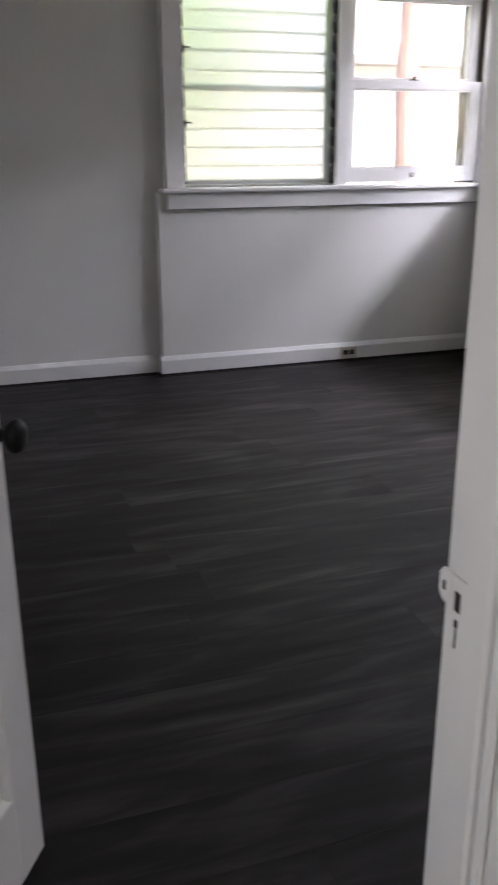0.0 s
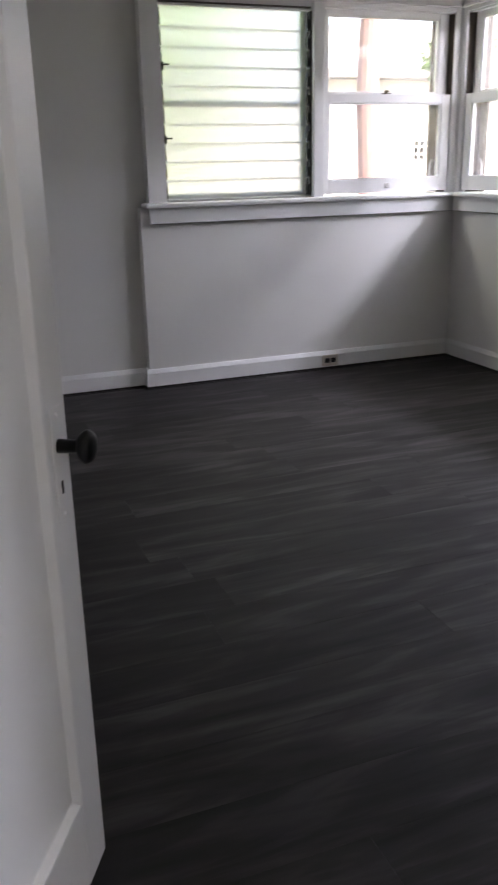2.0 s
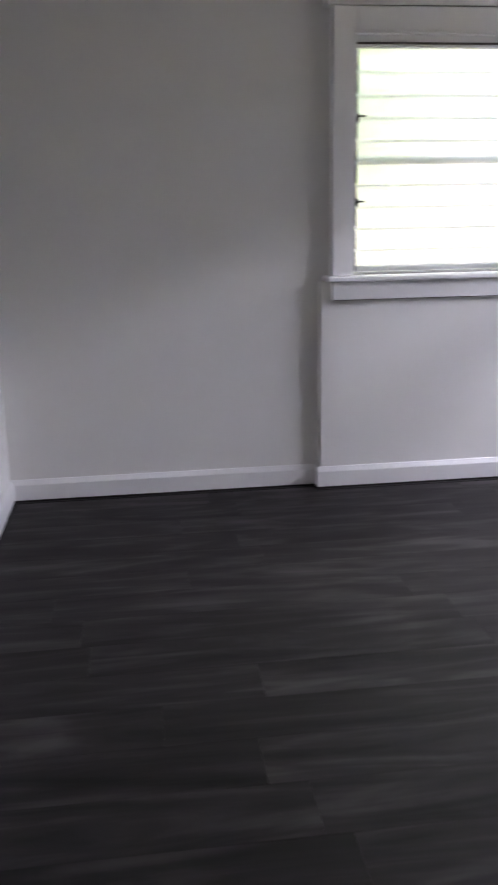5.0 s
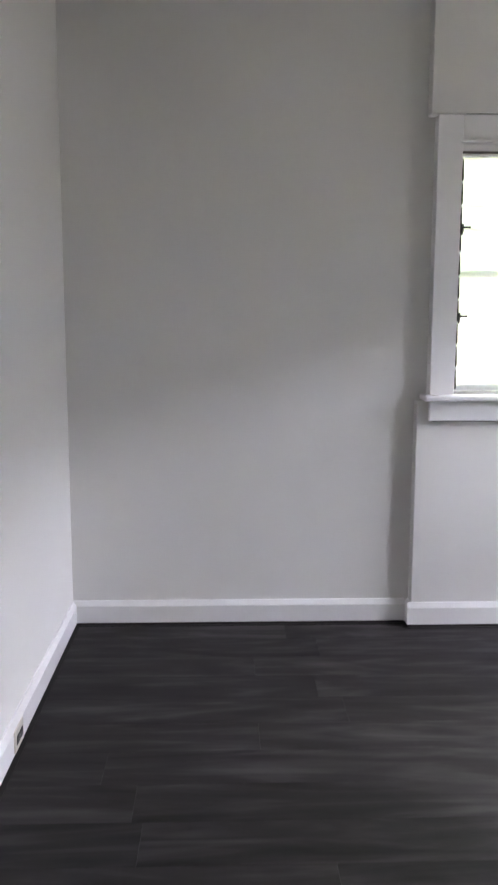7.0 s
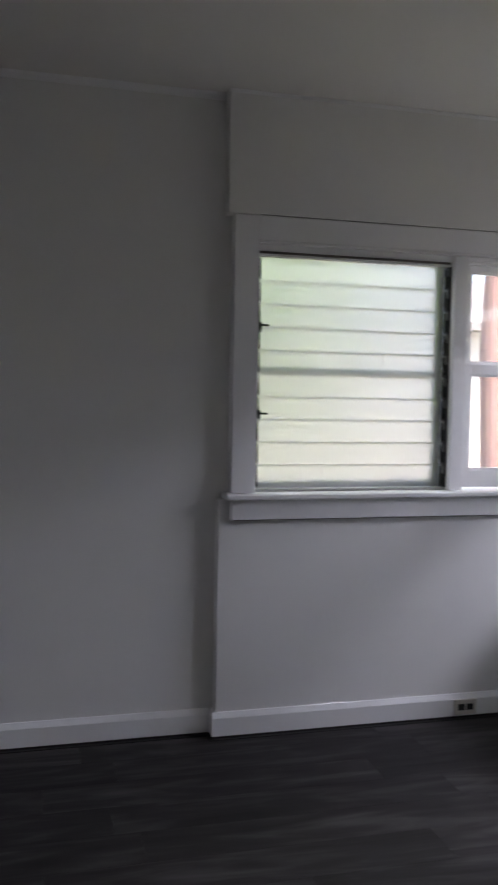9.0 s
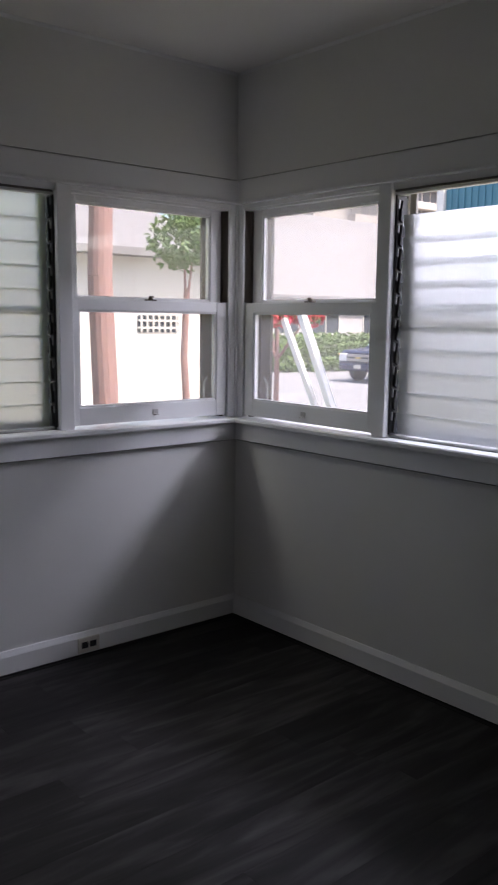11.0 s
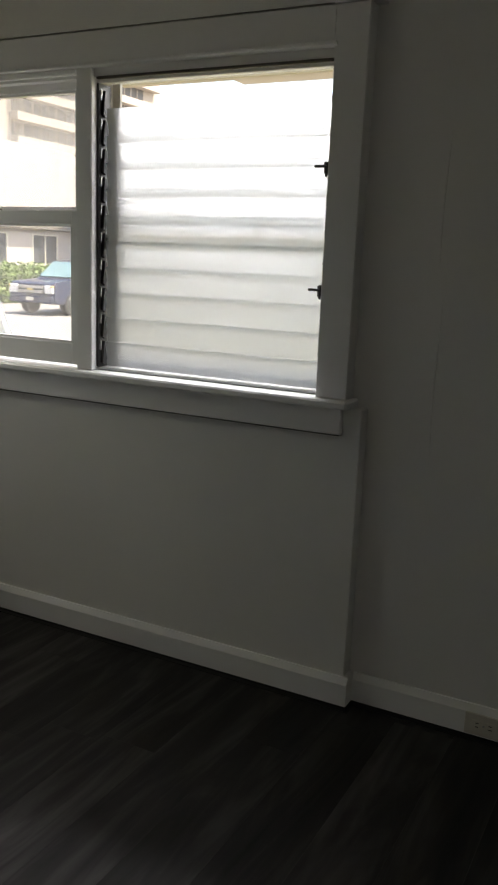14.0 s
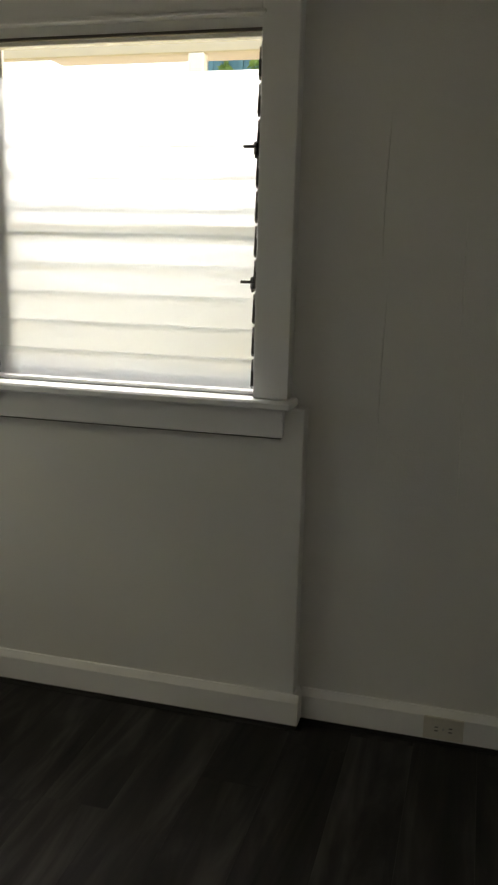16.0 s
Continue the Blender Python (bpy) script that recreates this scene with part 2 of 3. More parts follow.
def lathe(bm, profile, m, seg=24):
    """Rings of (radius, height) turned round z, then placed by m."""
    rings = [[bm.verts.new(m @ Vector((r * math.cos(2 * math.pi * k / seg), r * math.sin(2 * math.pi * k / seg), h))) for k in range(seg)] for r, h in profile]
    faces = [bm.faces.new((a[k], a[(k + 1) % seg], b[(k + 1) % seg], b[k])) for a, b in zip(rings, rings[1:]) for k in range(seg)]
    faces += [bm.faces.new(rings[0]), bm.faces.new(rings[-1])]
    for f in faces:
        f.smooth = True
    bmesh.ops.recalc_face_normals(bm, faces=faces)
    return bm


def part(name, bm, material, parent=None, label=""):
    me = bpy.data.meshes.new(name)
    bm.to_mesh(me)
    bm.free()
    me.materials.append(material)
    ob = new(name, me)
    if parent:
        ob.parent = parent
        ob.matrix_parent_inverse = parent.matrix_basis.inverted()
    if label:
        ob["label"] = label
    return ob


def thing(name, label, category, at=(0, 0, 0), group="", kind=""):
    e = new(name)
    e.empty_display_size = 0.1
    e.location = at
    return tagged(e, label, category, group, kind)


def B():
    return bmesh.new()


def one(name, material, *boxes, bevel=0.0, label="", category="", kind="structure"):
    bm = B()
    for b in boxes:
        box(bm, *b, bevel=bevel)
    return tagged(part(name, bm, material), label, category, "", kind)


# ---- the room: corner of the two window walls at x = 0, y = 0; room towards -x and -y ----
WEST, SOUTH, HALL_S, HALL_W, HALL_E, CEILING = -3.40, -3.862, -5.60, -3.95, -1.60, 2.585
REC = 0.055                     # how far the plain wall stands back behind the window bay
BAY_LOW, BAY_HIGH, BAY_MID = 1.95, 1.93, 1.90
OUT = 0.16
SILL, HEAD, CAP = 1.0, 2.0, 2.11


def side(n):
    """Box ranges for a wall: u runs from the corner along it, d outward from its face."""
    if n == "north":
        return lambda u0, u1, d0, d1, z0, z1: (-u1, -u0, d0, d1, z0, z1)
    return lambda u0, u1, d0, d1, z0, z1: (d0, d1, -u1, -u0, z0, z1)


def place(n):
    return (lambda u, d, z: Vector((-u, d, z))) if n == "north" else (lambda u, d, z: Vector((d, -u, z)))


for n, far in (("north", -WEST + 0.12), ("east", -SOUTH)):
    S = side(n)
    one("wall_" + n, WALL,
        S(0 if n == "east" else -OUT + 0.005, BAY_LOW, 0, OUT - 0.005, -0.3, SILL - 0.025),
        S(0 if n == "east" else -OUT + 0.005, BAY_HIGH, -0.012, OUT - 0.005, CAP, CEILING + 0.15),
        S(0.02 if n == "east" else 0, BAY_MID - 0.1, 0, OUT - 0.005, HEAD + 0.012, CAP),
        S(BAY_MID - 0.1, BAY_MID - 0.004, 0, OUT - 0.005, SILL - 0.025, CAP),
        S(BAY_MID - 0.02, far, REC, OUT, -0.3, CEILING + 0.15), bevel=0.003,
        label="white painted wall with a furred-out window bay", category="wall")
    # trim boards of the bay
    s0 = 0.0 if n == "north" else 0.05
    tip = 1.928 if n == "north" else 1.918
    one("window_stool_" + n, TRIM, S(-0.13 if n == "north" else s0, tip, -0.05, 0.13, SILL - 0.025, SILL), bevel=0.006, label="white gloss painted window stool", category="sill")
    one("window_apron_" + n, TRIM, S(0.0 if n == "north" else 0.022, 1.902 if n == "north" else 1.893, -0.022, 0, 0.893, SILL - 0.026), bevel=0.003, label="white painted apron board under the window", category="trim")
    one("head_casing_" + n, TRIM, S(0.0 if n == "north" else 0.015, BAY_MID - 0.1, -0.009, -0.001, HEAD + 0.012, CAP - 0.002),
        S(0.0 if n == "north" else 0.015, BAY_MID - 0.09, -0.02, 0.02, HEAD, HEAD + 0.011), bevel=0.002, label="white painted window head casing", category="trim")
    one("side_casing_" + n, TRIM, S(BAY_MID - 0.1, BAY_MID, -0.008, -0.001, SILL + 0.001, CAP - 0.002),
        S(BAY_MID - 0.003, BAY_MID, 0, REC, SILL - 0.02, CAP), bevel=0.0015, label="white painted window side casing", category="trim")

# thin dark strips that draw the shadow under apron and heads
for n in ("north", "east"):
    S = side(n)
    one("shadow_line_" + n, TRIM_SHADE, S(0.03, 1.888, -0.0215, -0.0005, 0.8908, 0.8928), S(0.05, BAY_MID - 0.105, -0.013, -0.0125, CAP - 0.0015, CAP + 0.0003),
        S(0.955, 1.80, 0.004, 0.014, 1.963, 1.971), label="dark strips drawn as shadow lines along the window trim", category="joint")
one("corner_post", TRIM, (0.0, 0.13, 0.0, 0.13, SILL, HEAD + 0.06), (-0.035, 0, 0.0, 0.05, SILL, HEAD), (0.0, 0.05, -0.035, 0, SILL, HEAD), (-0.012, 0, -0.012, 0, SILL, HEAD), bevel=0.003,
    label="white painted post where the corner windows meet", category="post")



def paint_ridge(y, z0, z1):
    """Raised vertical seam under the paint where two wall boards meet."""
    bm = B()
    n = 12
    ring = []
    for k in range(n + 1):
        f = k / n
        w = 0.0022 * math.sin(math.pi * f) ** 0.5 + 0.0003
        c, z = y + 0.003 * math.sin(5 * f + y * 9), z0 + (z1 - z0) * f
        ring.append([bm.verts.new(p) for p in ((REC + 0.001, c - w * 1.6, z), (REC - w, c, z), (REC + 0.001, c + w * 1.6, z))])
    for p, q in zip(ring, ring[1:]):
        for j in range(2):
            bm.faces.new((p[j], p[j + 1], q[j + 1], q[j]))
    tagged(part("paint_seam", bm, WALL), "raised seam under the white wall paint", "wall seam", "", "structure")


paint_ridge(-2.135, 1.36, 1.78)
paint_ridge(-2.150, 0.82, 1.34)
paint_ridge(-2.375, 0.70, 1.05)
paint_ridge(-2.352, 1.18, 1.50)

one("wall_west", WALL, (WEST - 0.12, WEST, SOUTH - 0.12, REC, -0.3, CEILING + 0.15), label="plain white painted wall", category="wall")
DOOR_L, DOOR_R, DOOR_H = -3.278, -2.521, 2.045
one("wall_south", WALL, (WEST, DOOR_L - 0.02, SOUTH - 0.12, SOUTH, -0.3, CEILING + 0.15), (DOOR_R + 0.02, OUT, SOUTH - 0.12, SOUTH, -0.3, CEILING + 0.15),
    (DOOR_L - 0.02, DOOR_R + 0.02, SOUTH - 0.12, SOUTH, DOOR_H + 0.02, CEILING + 0.15), label="white painted wall with the doorway", category="wall")
one("ceiling", CEIL, (HALL_W - 0.1, OUT, HALL_S - 0.1, OUT, CEILING, CEILING + 0.1), label="flat white painted ceiling", category="ceiling")
one("subfloor", GAP, (HALL_W - 0.1, OUT - 0.03, HALL_S - 0.1, OUT - 0.03, -0.2, -0.008), label="dark subfloor under the planks", category="floor")
# hallway that closes the place behind the camera; the unseen opening at its end is added for light
one("wall_hall_west", WALL, (HALL_W - 0.1, HALL_W, HALL_S, SOUTH - 0.12, -0.3, CEILING), label="plain white hallway wall", category="wall")
one("wall_hall_return", WALL, (HALL_W, WEST - 0.12, SOUTH - 0.22, SOUTH - 0.12, -0.3, CEILING), label="plain white hallway wall", category="wall")
one("wall_hall_south", WALL, (HALL_W - 0.1, HALL_E + 0.1, HALL_S - 0.1, HALL_S, -0.3, CEILING), label="plain white hallway wall", category="wall")
one("wall_hall_east", WALL, (HALL_E, HALL_E + 0.1, HALL_S, SOUTH - 0.12, -0.3, 0.3), (HALL_E, HALL_E + 0.1, HALL_S, SOUTH - 0.12, 2.3, CEILING),
    (HALL_E, HALL_E + 0.1, HALL_S, HALL_S + 0.3, 0.3, 2.3), (HALL_E, HALL_E + 0.1, SOUTH - 0.4, SOUTH - 0.12, 0.3, 2.3), label="plain white hallway wall with an added opening that lets light in", category="wall")
# roof with its eaves
one("roof", CREAM, (HALL_W - 0.8, 1.5, HALL_S - 0.8, 1.0, CEILING + 0.2, CEILING + 0.36), label="flat roof slab with wide eaves", category="roof")
one("eave_soffit", CREAM, (OUT, 1.48, HALL_S - 0.8, 0.98, 2.37, 2.395), (HALL_W - 0.8, OUT, OUT, 0.98, 2.37, 2.395), label="cream painted eave soffit", category="soffit")
one("eave_fascia", CREAM, (1.48, 1.52, HALL_S - 0.8, 1.02, 2.34, CEILING + 0.37), (HALL_W - 0.8, 1.48, 0.98, 1.02, 2.34, CEILING + 0.37), label="cream painted eave fascia board", category="fascia")


def baseboard(name, runs):
    """Runs of (x0, x1, y0, y1, wall side): white board with a sloped top edge, and the dark joint left between it and
    the planks, widened to draw its shadow too.
    """
    bm, dark = B(), B()
    for x0, x1, y0, y1, inset in runs:
        box(bm, x0, x1, y0, y1, 0.013, 0.086)
        # sloped cap that leans back to the wall
        ix0, ix1, iy0, iy1 = x0, x1, y0, y1
        if inset == "n":
            iy0 += 0.011
        elif inset == "e":
            ix0 += 0.011
        elif inset == "w":
            ix1 -= 0.011
        elif inset == "s":
            iy1 -= 0.011
        low = [bm.verts.new(c) for c in ((x0, y0, 0.0862), (x1, y0, 0.0862), (x1, y1, 0.0862), (x0, y1, 0.0862))]
        top = [bm.verts.new(c) for c in ((ix0, iy0, 0.108), (ix1, iy0, 0.108), (ix1, iy1, 0.108), (ix0, iy1, 0.108))]
        bm.faces.new(top)
        for k in range(4):
            bm.faces.new((low[k], low[(k + 1) % 4], top[(k + 1) % 4], top[k]))
        box(dark, x0 - 0.013, x1 + 0.013, y0 - 0.013, y1 + 0.013, -0.004, 0.003)
        box(dark, x0 + 0.003, x1 - 0.003, y0 + 0.003, y1 - 0.003, 0.003, 0.0128)
    b = tagged(part(name, bm, TRIM), "white painted baseboard", "baseboard", "", "structure")
    part("joint_and_shadow", dark, GAP, b, "dark joint along the floor, widened by its painted shadow")


T = 0.017
baseboard("baseboard_north", [(-BAY_LOW - T, 0, -T, 0, "n"), (-BAY_LOW - T, -BAY_LOW, 0.0005, REC, "e"), (WEST, -BAY_LOW - T, REC - T, REC, "n")])
baseboard("baseboard_east", [(-T, 0, -BAY_LOW - T, -T, "e"), (0.0005, REC, -BAY_LOW - T, -BAY_LOW, "n"), (REC - T, REC, SOUTH, -BAY_LOW - T, "e")])
baseboard("baseboard_west", [(WEST, WEST + T, SOUTH, REC - T, "w")])
baseboard("baseboard_south", [(DOOR_R + 0.11, REC - T, SOUTH, SOUTH + T, "s")])


def crown(name, to3, u0, u1):
    bm = B()
    prism(bm, [(0, 0), (0, -0.026), (0.005, -0.026), (0.008, -0.019), (0.015, -0.010), (0.018, 0)], to3, u0, u1)
    tagged(part(name, bm, TRIM), "small white painted crown moulding", "moulding", "", "structure")


crown("crown_north", lambda a, b, t: (-t, REC - a, CEILING + b), BAY_HIGH, -WEST)
crown("crown_north_bay", lambda a, b, t: (-t, -0.012 - a * 0.5, CEILING + b * 0.5), 0.02, BAY_HIGH)
crown("crown_east", lambda a, b, t: (REC - a, -t, CEILING + b), BAY_HIGH, -SOUTH)
crown("crown_east_bay", lambda a, b, t: (-0.012 - a * 0.5, -t, CEILING + b * 0.5), 0.033, BAY_HIGH)
crown("crown_west", lambda a, b, t: (WEST + a, -t, CEILING + b), -REC + 0.026, -SOUTH)


# ---- windows ----
def double_hung(n, name):
    S, P = side(n), place(n)
    w = thing(name, "white painted double-hung sash window, closed", "window", P(0.45, 0.05, SILL), kind="structure")
    u0, u1 = 0.036, 0.872
    bm = B()
    box(bm, *S(u1, 0.937, 0.0, 0.13, SILL, HEAD), bevel=0.003)
    part("mullion", bm, TRIM, w)
    bm = B()
    box(bm, *S(u0, u1, 0.02, 0.13, HEAD - 0.028, HEAD))
    box(bm, *S(u0, u1, 0.0, 0.014, HEAD - 0.02, HEAD - 0.001), bevel=0.002)
    part("head_jamb", bm, TRIM, w)
    bm = B()
    box(bm, *S(u0, 0.05, 0.052, 0.125, SILL, HEAD - 0.028))
    part("jamb_channel", bm, RAWWOOD, w, "dark unpainted sash channel")
    bm = B()
    box(bm, *S(u0, 0.046, 0.0, 0.012, SILL, HEAD - 0.02), bevel=0.002)
    part("stop_bead", bm, TRIM, w)

    def sash(title, a0, a1, d0, d1, z0, z1, left, right, bottom, top, pane_glass):
        bm = B()
        box(bm, *S(a0, a0 + left, d0, d1, z0, z1), bevel=0.002)
        box(bm, *S(a1 - right, a1, d0, d1, z0, z1), bevel=0.002)
        box(bm, *S(a0 + left, a1 - right, d0 + 0.0005, d1 - 0.0005, z0, z0 + bottom), bevel=0.002)
        box(bm, *S(a0 + left, a1 - right, d0 + 0.0005, d1 - 0.0005, z1 - top, z1), bevel=0.002)
        fr = part(title, bm, TRIM, w)
        bm = B()
        box(bm, *S(a0 + left - 0.006, a1 - right + 0.006, (d0 + d1) / 2 - 0.002, (d0 + d1) / 2 + 0.002, z0 + bottom - 0.006, z1 - top + 0.006))
        pane = part("pane", bm, pane_glass, fr, "dusty glass pane")
        pane.visible_shadow = False
        bm = B()
        g = 0.008
        for r in ((a0 + left, a0 + left + g, z0 + bottom, z1 - top), (a1 - right - g, a1 - right, z0 + bottom, z1 - top), (a0 + left + g, a1 - right - g, z0 + bottom, z0 + bottom + g), (a0 + left + g, a1 - right - g, z1 - top - g, z1 - top)):
            box(bm, *S(r[0], r[1], d0 + 0.006, d1 - 0.006, r[2], r[3]))
        part("glazing_bead", bm, TRIM, fr)
        return fr

    low = sash("lower_sash", 0.048, 0.868, 0.014, 0.049, 1.012, 1.545, 0.06, 0.028, 0.075, 0.046, FILM)
    sash("upper_sash", 0.054, 0.868, 0.055, 0.09, 1.51, 1.985, 0.062, 0.04, 0.042, 0.04, DUSTY if n == "east" else FILM)
    bm = B()
    box(bm, *S(0.445, 0.495, 0.018, 0.046, 1.545, 1.551), bevel=0.002)
    cyl(bm, P(0.47, 0.032, 1.55), P(0.47, 0.032, 1.562), 0.011, 0.009)
    box(bm, *S(0.452, 0.476, 0.026, 0.040, 1.558, 1.567), bevel=0.003)
    part("sash_lock", bm, BRONZE, low, "dark bronze sash lock")
    bm = B()
    box(bm, *S(0.445, 0.475, 0.009, 0.014, 1.036, 1.062), bevel=0.002)
    box(bm, *S(0.450, 0.470, -0.006, 0.012, 1.036, 1.042), bevel=0.002)
    part("sash_lift", bm, STRIKE, low, "painted hook lift")
    bm = B()
    box(bm, *S(u0, 0.0472, 0.0125, 0.0515, 1.548, HEAD - 0.029), bevel=0.001)
    part("sash_channel", bm, RAWWOOD, w, "dark bare sash channel above the lower sash")
    # outer screen stile and its wire catch
    bm = B()
    box(bm, *S(0.055, 0.125, 0.112, 0.128, SILL + 0.001, HEAD - 0.03), bevel=0.002)
    part("screen_stile", bm, RAWWOOD, w, "dark weathered outer screen frame")
    bm = B()
    cyl(bm, P(0.115, 0.105, 1.05), P(0.115, 0.105, 1.16), 0.005)
    cyl(bm, P(0.115, 0.105, 1.16), P(0.10, 0.10, 1.19), 0.004)
    part("screen_catch", bm, ALU, w, "thin metal screen catch")


def jalousie(n, name, blades):
    S, P = side(n), place(n)
    u0, u1 = 0.937, 1.80
    w = thing(name, "frosted glass louvre window with black metal clips", "window", P(1.37, 0.06, SILL), kind="structure")
    bm = B()
    box(bm, *S(u0, u1, 0.015, 0.13, 1.972, HEAD))
    box(bm, *S(u0, u1, 0.03, 0.06, 1.955, 1.972), bevel=0.002)
    part("head_frame", bm, TRIM, w)
    bm = B()
    box(bm, *S(u0, u1, 0.035, 0.10, SILL, SILL + 0.012), bevel=0.003)
    part("sill_strip", bm, ALU, w, "bare aluminium sill strip")
    pitch, h0 = (0.0940 if n == "north" else 0.0925), SILL + 0.014
    for lo, hi, sgn in ((u0, u0 + 0.009, 1), (u1 - 0.009, u1, -1)):
        bm = B()
        box(bm, *S(lo, hi, 0.028, 0.095, SILL + 0.012, 1.956), bevel=0.001)
        ch = part("side_channel", bm, BLACK, w, "black metal louvre channel")
        inner = hi if sgn > 0 else lo
        for k in range(10):
            z = h0 + k * pitch
            bm = B()
            prism(bm, [(0.040, z + 0.012), (0.052, z + 0.004), (0.068, z + 0.030), (0.064, z + 0.082), (0.050, z + 0.088), (0.044, z + 0.05)],
                  lambda a, b, t: P(t, a, b), inner, inner + sgn * 0.012)
            clip = part("blade_clip", bm, BLACK, w)
            bm = B()
            prism(bm, [(0.034, z + 0.060), (0.040, z + 0.056), (0.043, z + 0.086), (0.037, z + 0.092)], lambda a, b, t: P(t, a, b), inner, inner + sgn * 0.005)
            part("link", bm, ALU, clip, "worn metal link")
    for k in range(10):
        if k >= blades:
            break
        z = h0 + k * pitch if n == "north" else SILL + 0.004 + k * 0.0865
        a = 0.002 * math.sin(k * 2.3)
        bm = B()
        prism(bm, [(0.074 + a, z - 0.004), (0.0795 + a, z - 0.004), (0.0580, z + 0.0965), (0.0525, z + 0.0965)], lambda p, q, t: P(t, p, q), u0 + 0.016, u1 - 0.016)
        bl = part("louvre_blade", bm, FROST, w)
        bl.visible_shadow = False
        bm = B()
        prism(bm, [(0.0724 + a, z - 0.0042), (0.0738 + a, z - 0.0042), (0.0738 + a, z - 0.0022), (0.0724 + a, z - 0.0022)], lambda p, q, t: P(t, p, q), u0 + 0.016, u1 - 0.016)
        part("ground_edge", bm, EDGE, bl, "ground lower edge of the blade")
    for z in (1.335, 1.69):
        bm = B()
        box(bm, *S(u1 - 0.02, u1 - 0.008, 0.006, 0.05, z - 0.035, z + 0.0), bevel=0.003)
        box(bm, *S(u1 - 0.046, u1 - 0.010, -0.004, 0.006, z - 0.018, z - 0.010), bevel=0.002)
        cyl(bm, P(u1 - 0.012, 0.0, z - 0.014), P(u1 - 0.016, 0.02, z - 0.04), 0.004)
        part("lever", bm, BLACK, w, "black louvre lever")
    bm = B()
    for r in ((u0, u0 + 0.03, SILL, 1.97), (u1 - 0.012, u1, SILL, 1.97), (u0 + 0.03, u1 - 0.012, SILL, SILL + 0.035), (u0 + 0.03, u1 - 0.012, 1.488, 1.508)):
        box(bm, *S(r[0], r[1], 0.118, 0.13, r[2], r[3]))
    part("screen_frame", bm, STRIKE, w, "pale outer screen frame with a middle bar")


double_hung("north", "window_1")
double_hung("east", "window_2")
jalousie("north", "window_3", 10)
jalousie("east", "window_4", 10)


# ---- door and its frame ----
def door():
    one("door_frame", TRIM,
        (DOOR_R, DOOR_R + 0.02, SOUTH - 0.122, SOUTH + 0.002, 0, DOOR_H + 0.02), (DOOR_L - 0.02, DOOR_L, SOUTH - 0.122, SOUTH + 0.002, 0, DOOR_H + 0.02),
        (DOOR_L, DOOR_R, SOUTH - 0.122, SOUTH + 0.002, DOOR_H, DOOR_H + 0.02),
        (DOOR_R - 0.013, DOOR_R, SOUTH - 0.082, SOUTH - 0.042, 0, DOOR_H), (DOOR_L, DOOR_L + 0.013, SOUTH - 0.082, SOUTH - 0.042, 0, DOOR_H),
        (DOOR_R - 0.007, DOOR_R, SOUTH - 0.098, SOUTH - 0.083, 0, DOOR_H),
        (DOOR_L + 0.013, DOOR_R - 0.013, SOUTH - 0.082, SOUTH - 0.042, DOOR_H - 0.013, DOOR_H), bevel=0.003, label="white gloss painted door frame with stop", category="door frame")
    one("door_casing", TRIM,
        (DOOR_R + 0.006, DOOR_R + 0.10, SOUTH, SOUTH + 0.02, 0, DOOR_H + 0.1), (DOOR_L - 0.10, DOOR_L - 0.006, SOUTH, SOUTH + 0.02, 0, DOOR_H + 0.1),
        (DOOR_L - 0.006, DOOR_R + 0.006, SOUTH, SOUTH + 0.02, DOOR_H + 0.006, DOOR_H + 0.1),
        (DOOR_R + 0.006, DOOR_R + 0.10, SOUTH - 0.14, SOUTH - 0.12, 0, DOOR_H + 0.1), (DOOR_L - 0.06, DOOR_L - 0.006, SOUTH - 0.14, SOUTH - 0.12, 0, DOOR_H + 0.1),
        (DOOR_L - 0.006, DOOR_R + 0.006, SOUTH - 0.14, SOUTH - 0.12, DOOR_H + 0.006, DOOR_H + 0.1), bevel=0.003, label="white painted door casing", category="trim")
    st = thing("strike_plate", "painted steel strike plate on the door jamb", "strike plate", (DOOR_R, SOUTH - 0.02, 0.84))
    bm = B()
    box(bm, DOOR_R - 0.0025, DOOR_R + 0.0005, SOUTH - 0.030, SOUTH - 0.004, 0.700, 0.805, bevel=0.001)
    prism(bm, [(-0.004, 0.766), (0.012, 0.770), (0.018, 0.777), (0.018, 0.797), (0.012, 0.804), (-0.004, 0.805)], lambda a, b, t: Vector((DOOR_R + t, SOUTH + a, b)), -0.0025, 0.0)
    bmesh.ops.translate(bm, vec=(0, 0, -0.012), verts=bm.verts)
    part("plate", bm, TRIM, st)
    for z0, z1, y0, y1 in ((0.768, 0.790, SOUTH - 0.022, SOUTH - 0.011), (0.750, 0.760, SOUTH - 0.020, SOUTH - 0.013), (0.728, 0.750, SOUTH - 0.019, SOUTH - 0.015), (0.780, 0.791, SOUTH + 0.006, SOUTH + 0.012)):
        bm = B()
        box(bm, DOOR_R - 0.0032, DOOR_R - 0.0005, y0, y1, z0 - 0.012, z1 - 0.012, bevel=0.001)
        part("latch_hole", bm, HOLE, st, "dark latch hole")
    # leaf, built along +x from its hinge, then swung open
    W, H, TH = 0.72, 2.03, 0.036
    d = thing("door_1", "white painted one-panel door standing open", "door", (0, 0, 0), kind="structure")
    bm = B()
    stile, low, top = 0.085, 0.185, 0.11
    box(bm, 0, stile, 0, TH, 0.012, H, bevel=0.0025)
    box(bm, W - stile, W, 0, TH, 0.012, H, bevel=0.0025)
    box(bm, stile, W - stile, 0.0004, TH - 0.0004, 0.012, low, bevel=0.0015)
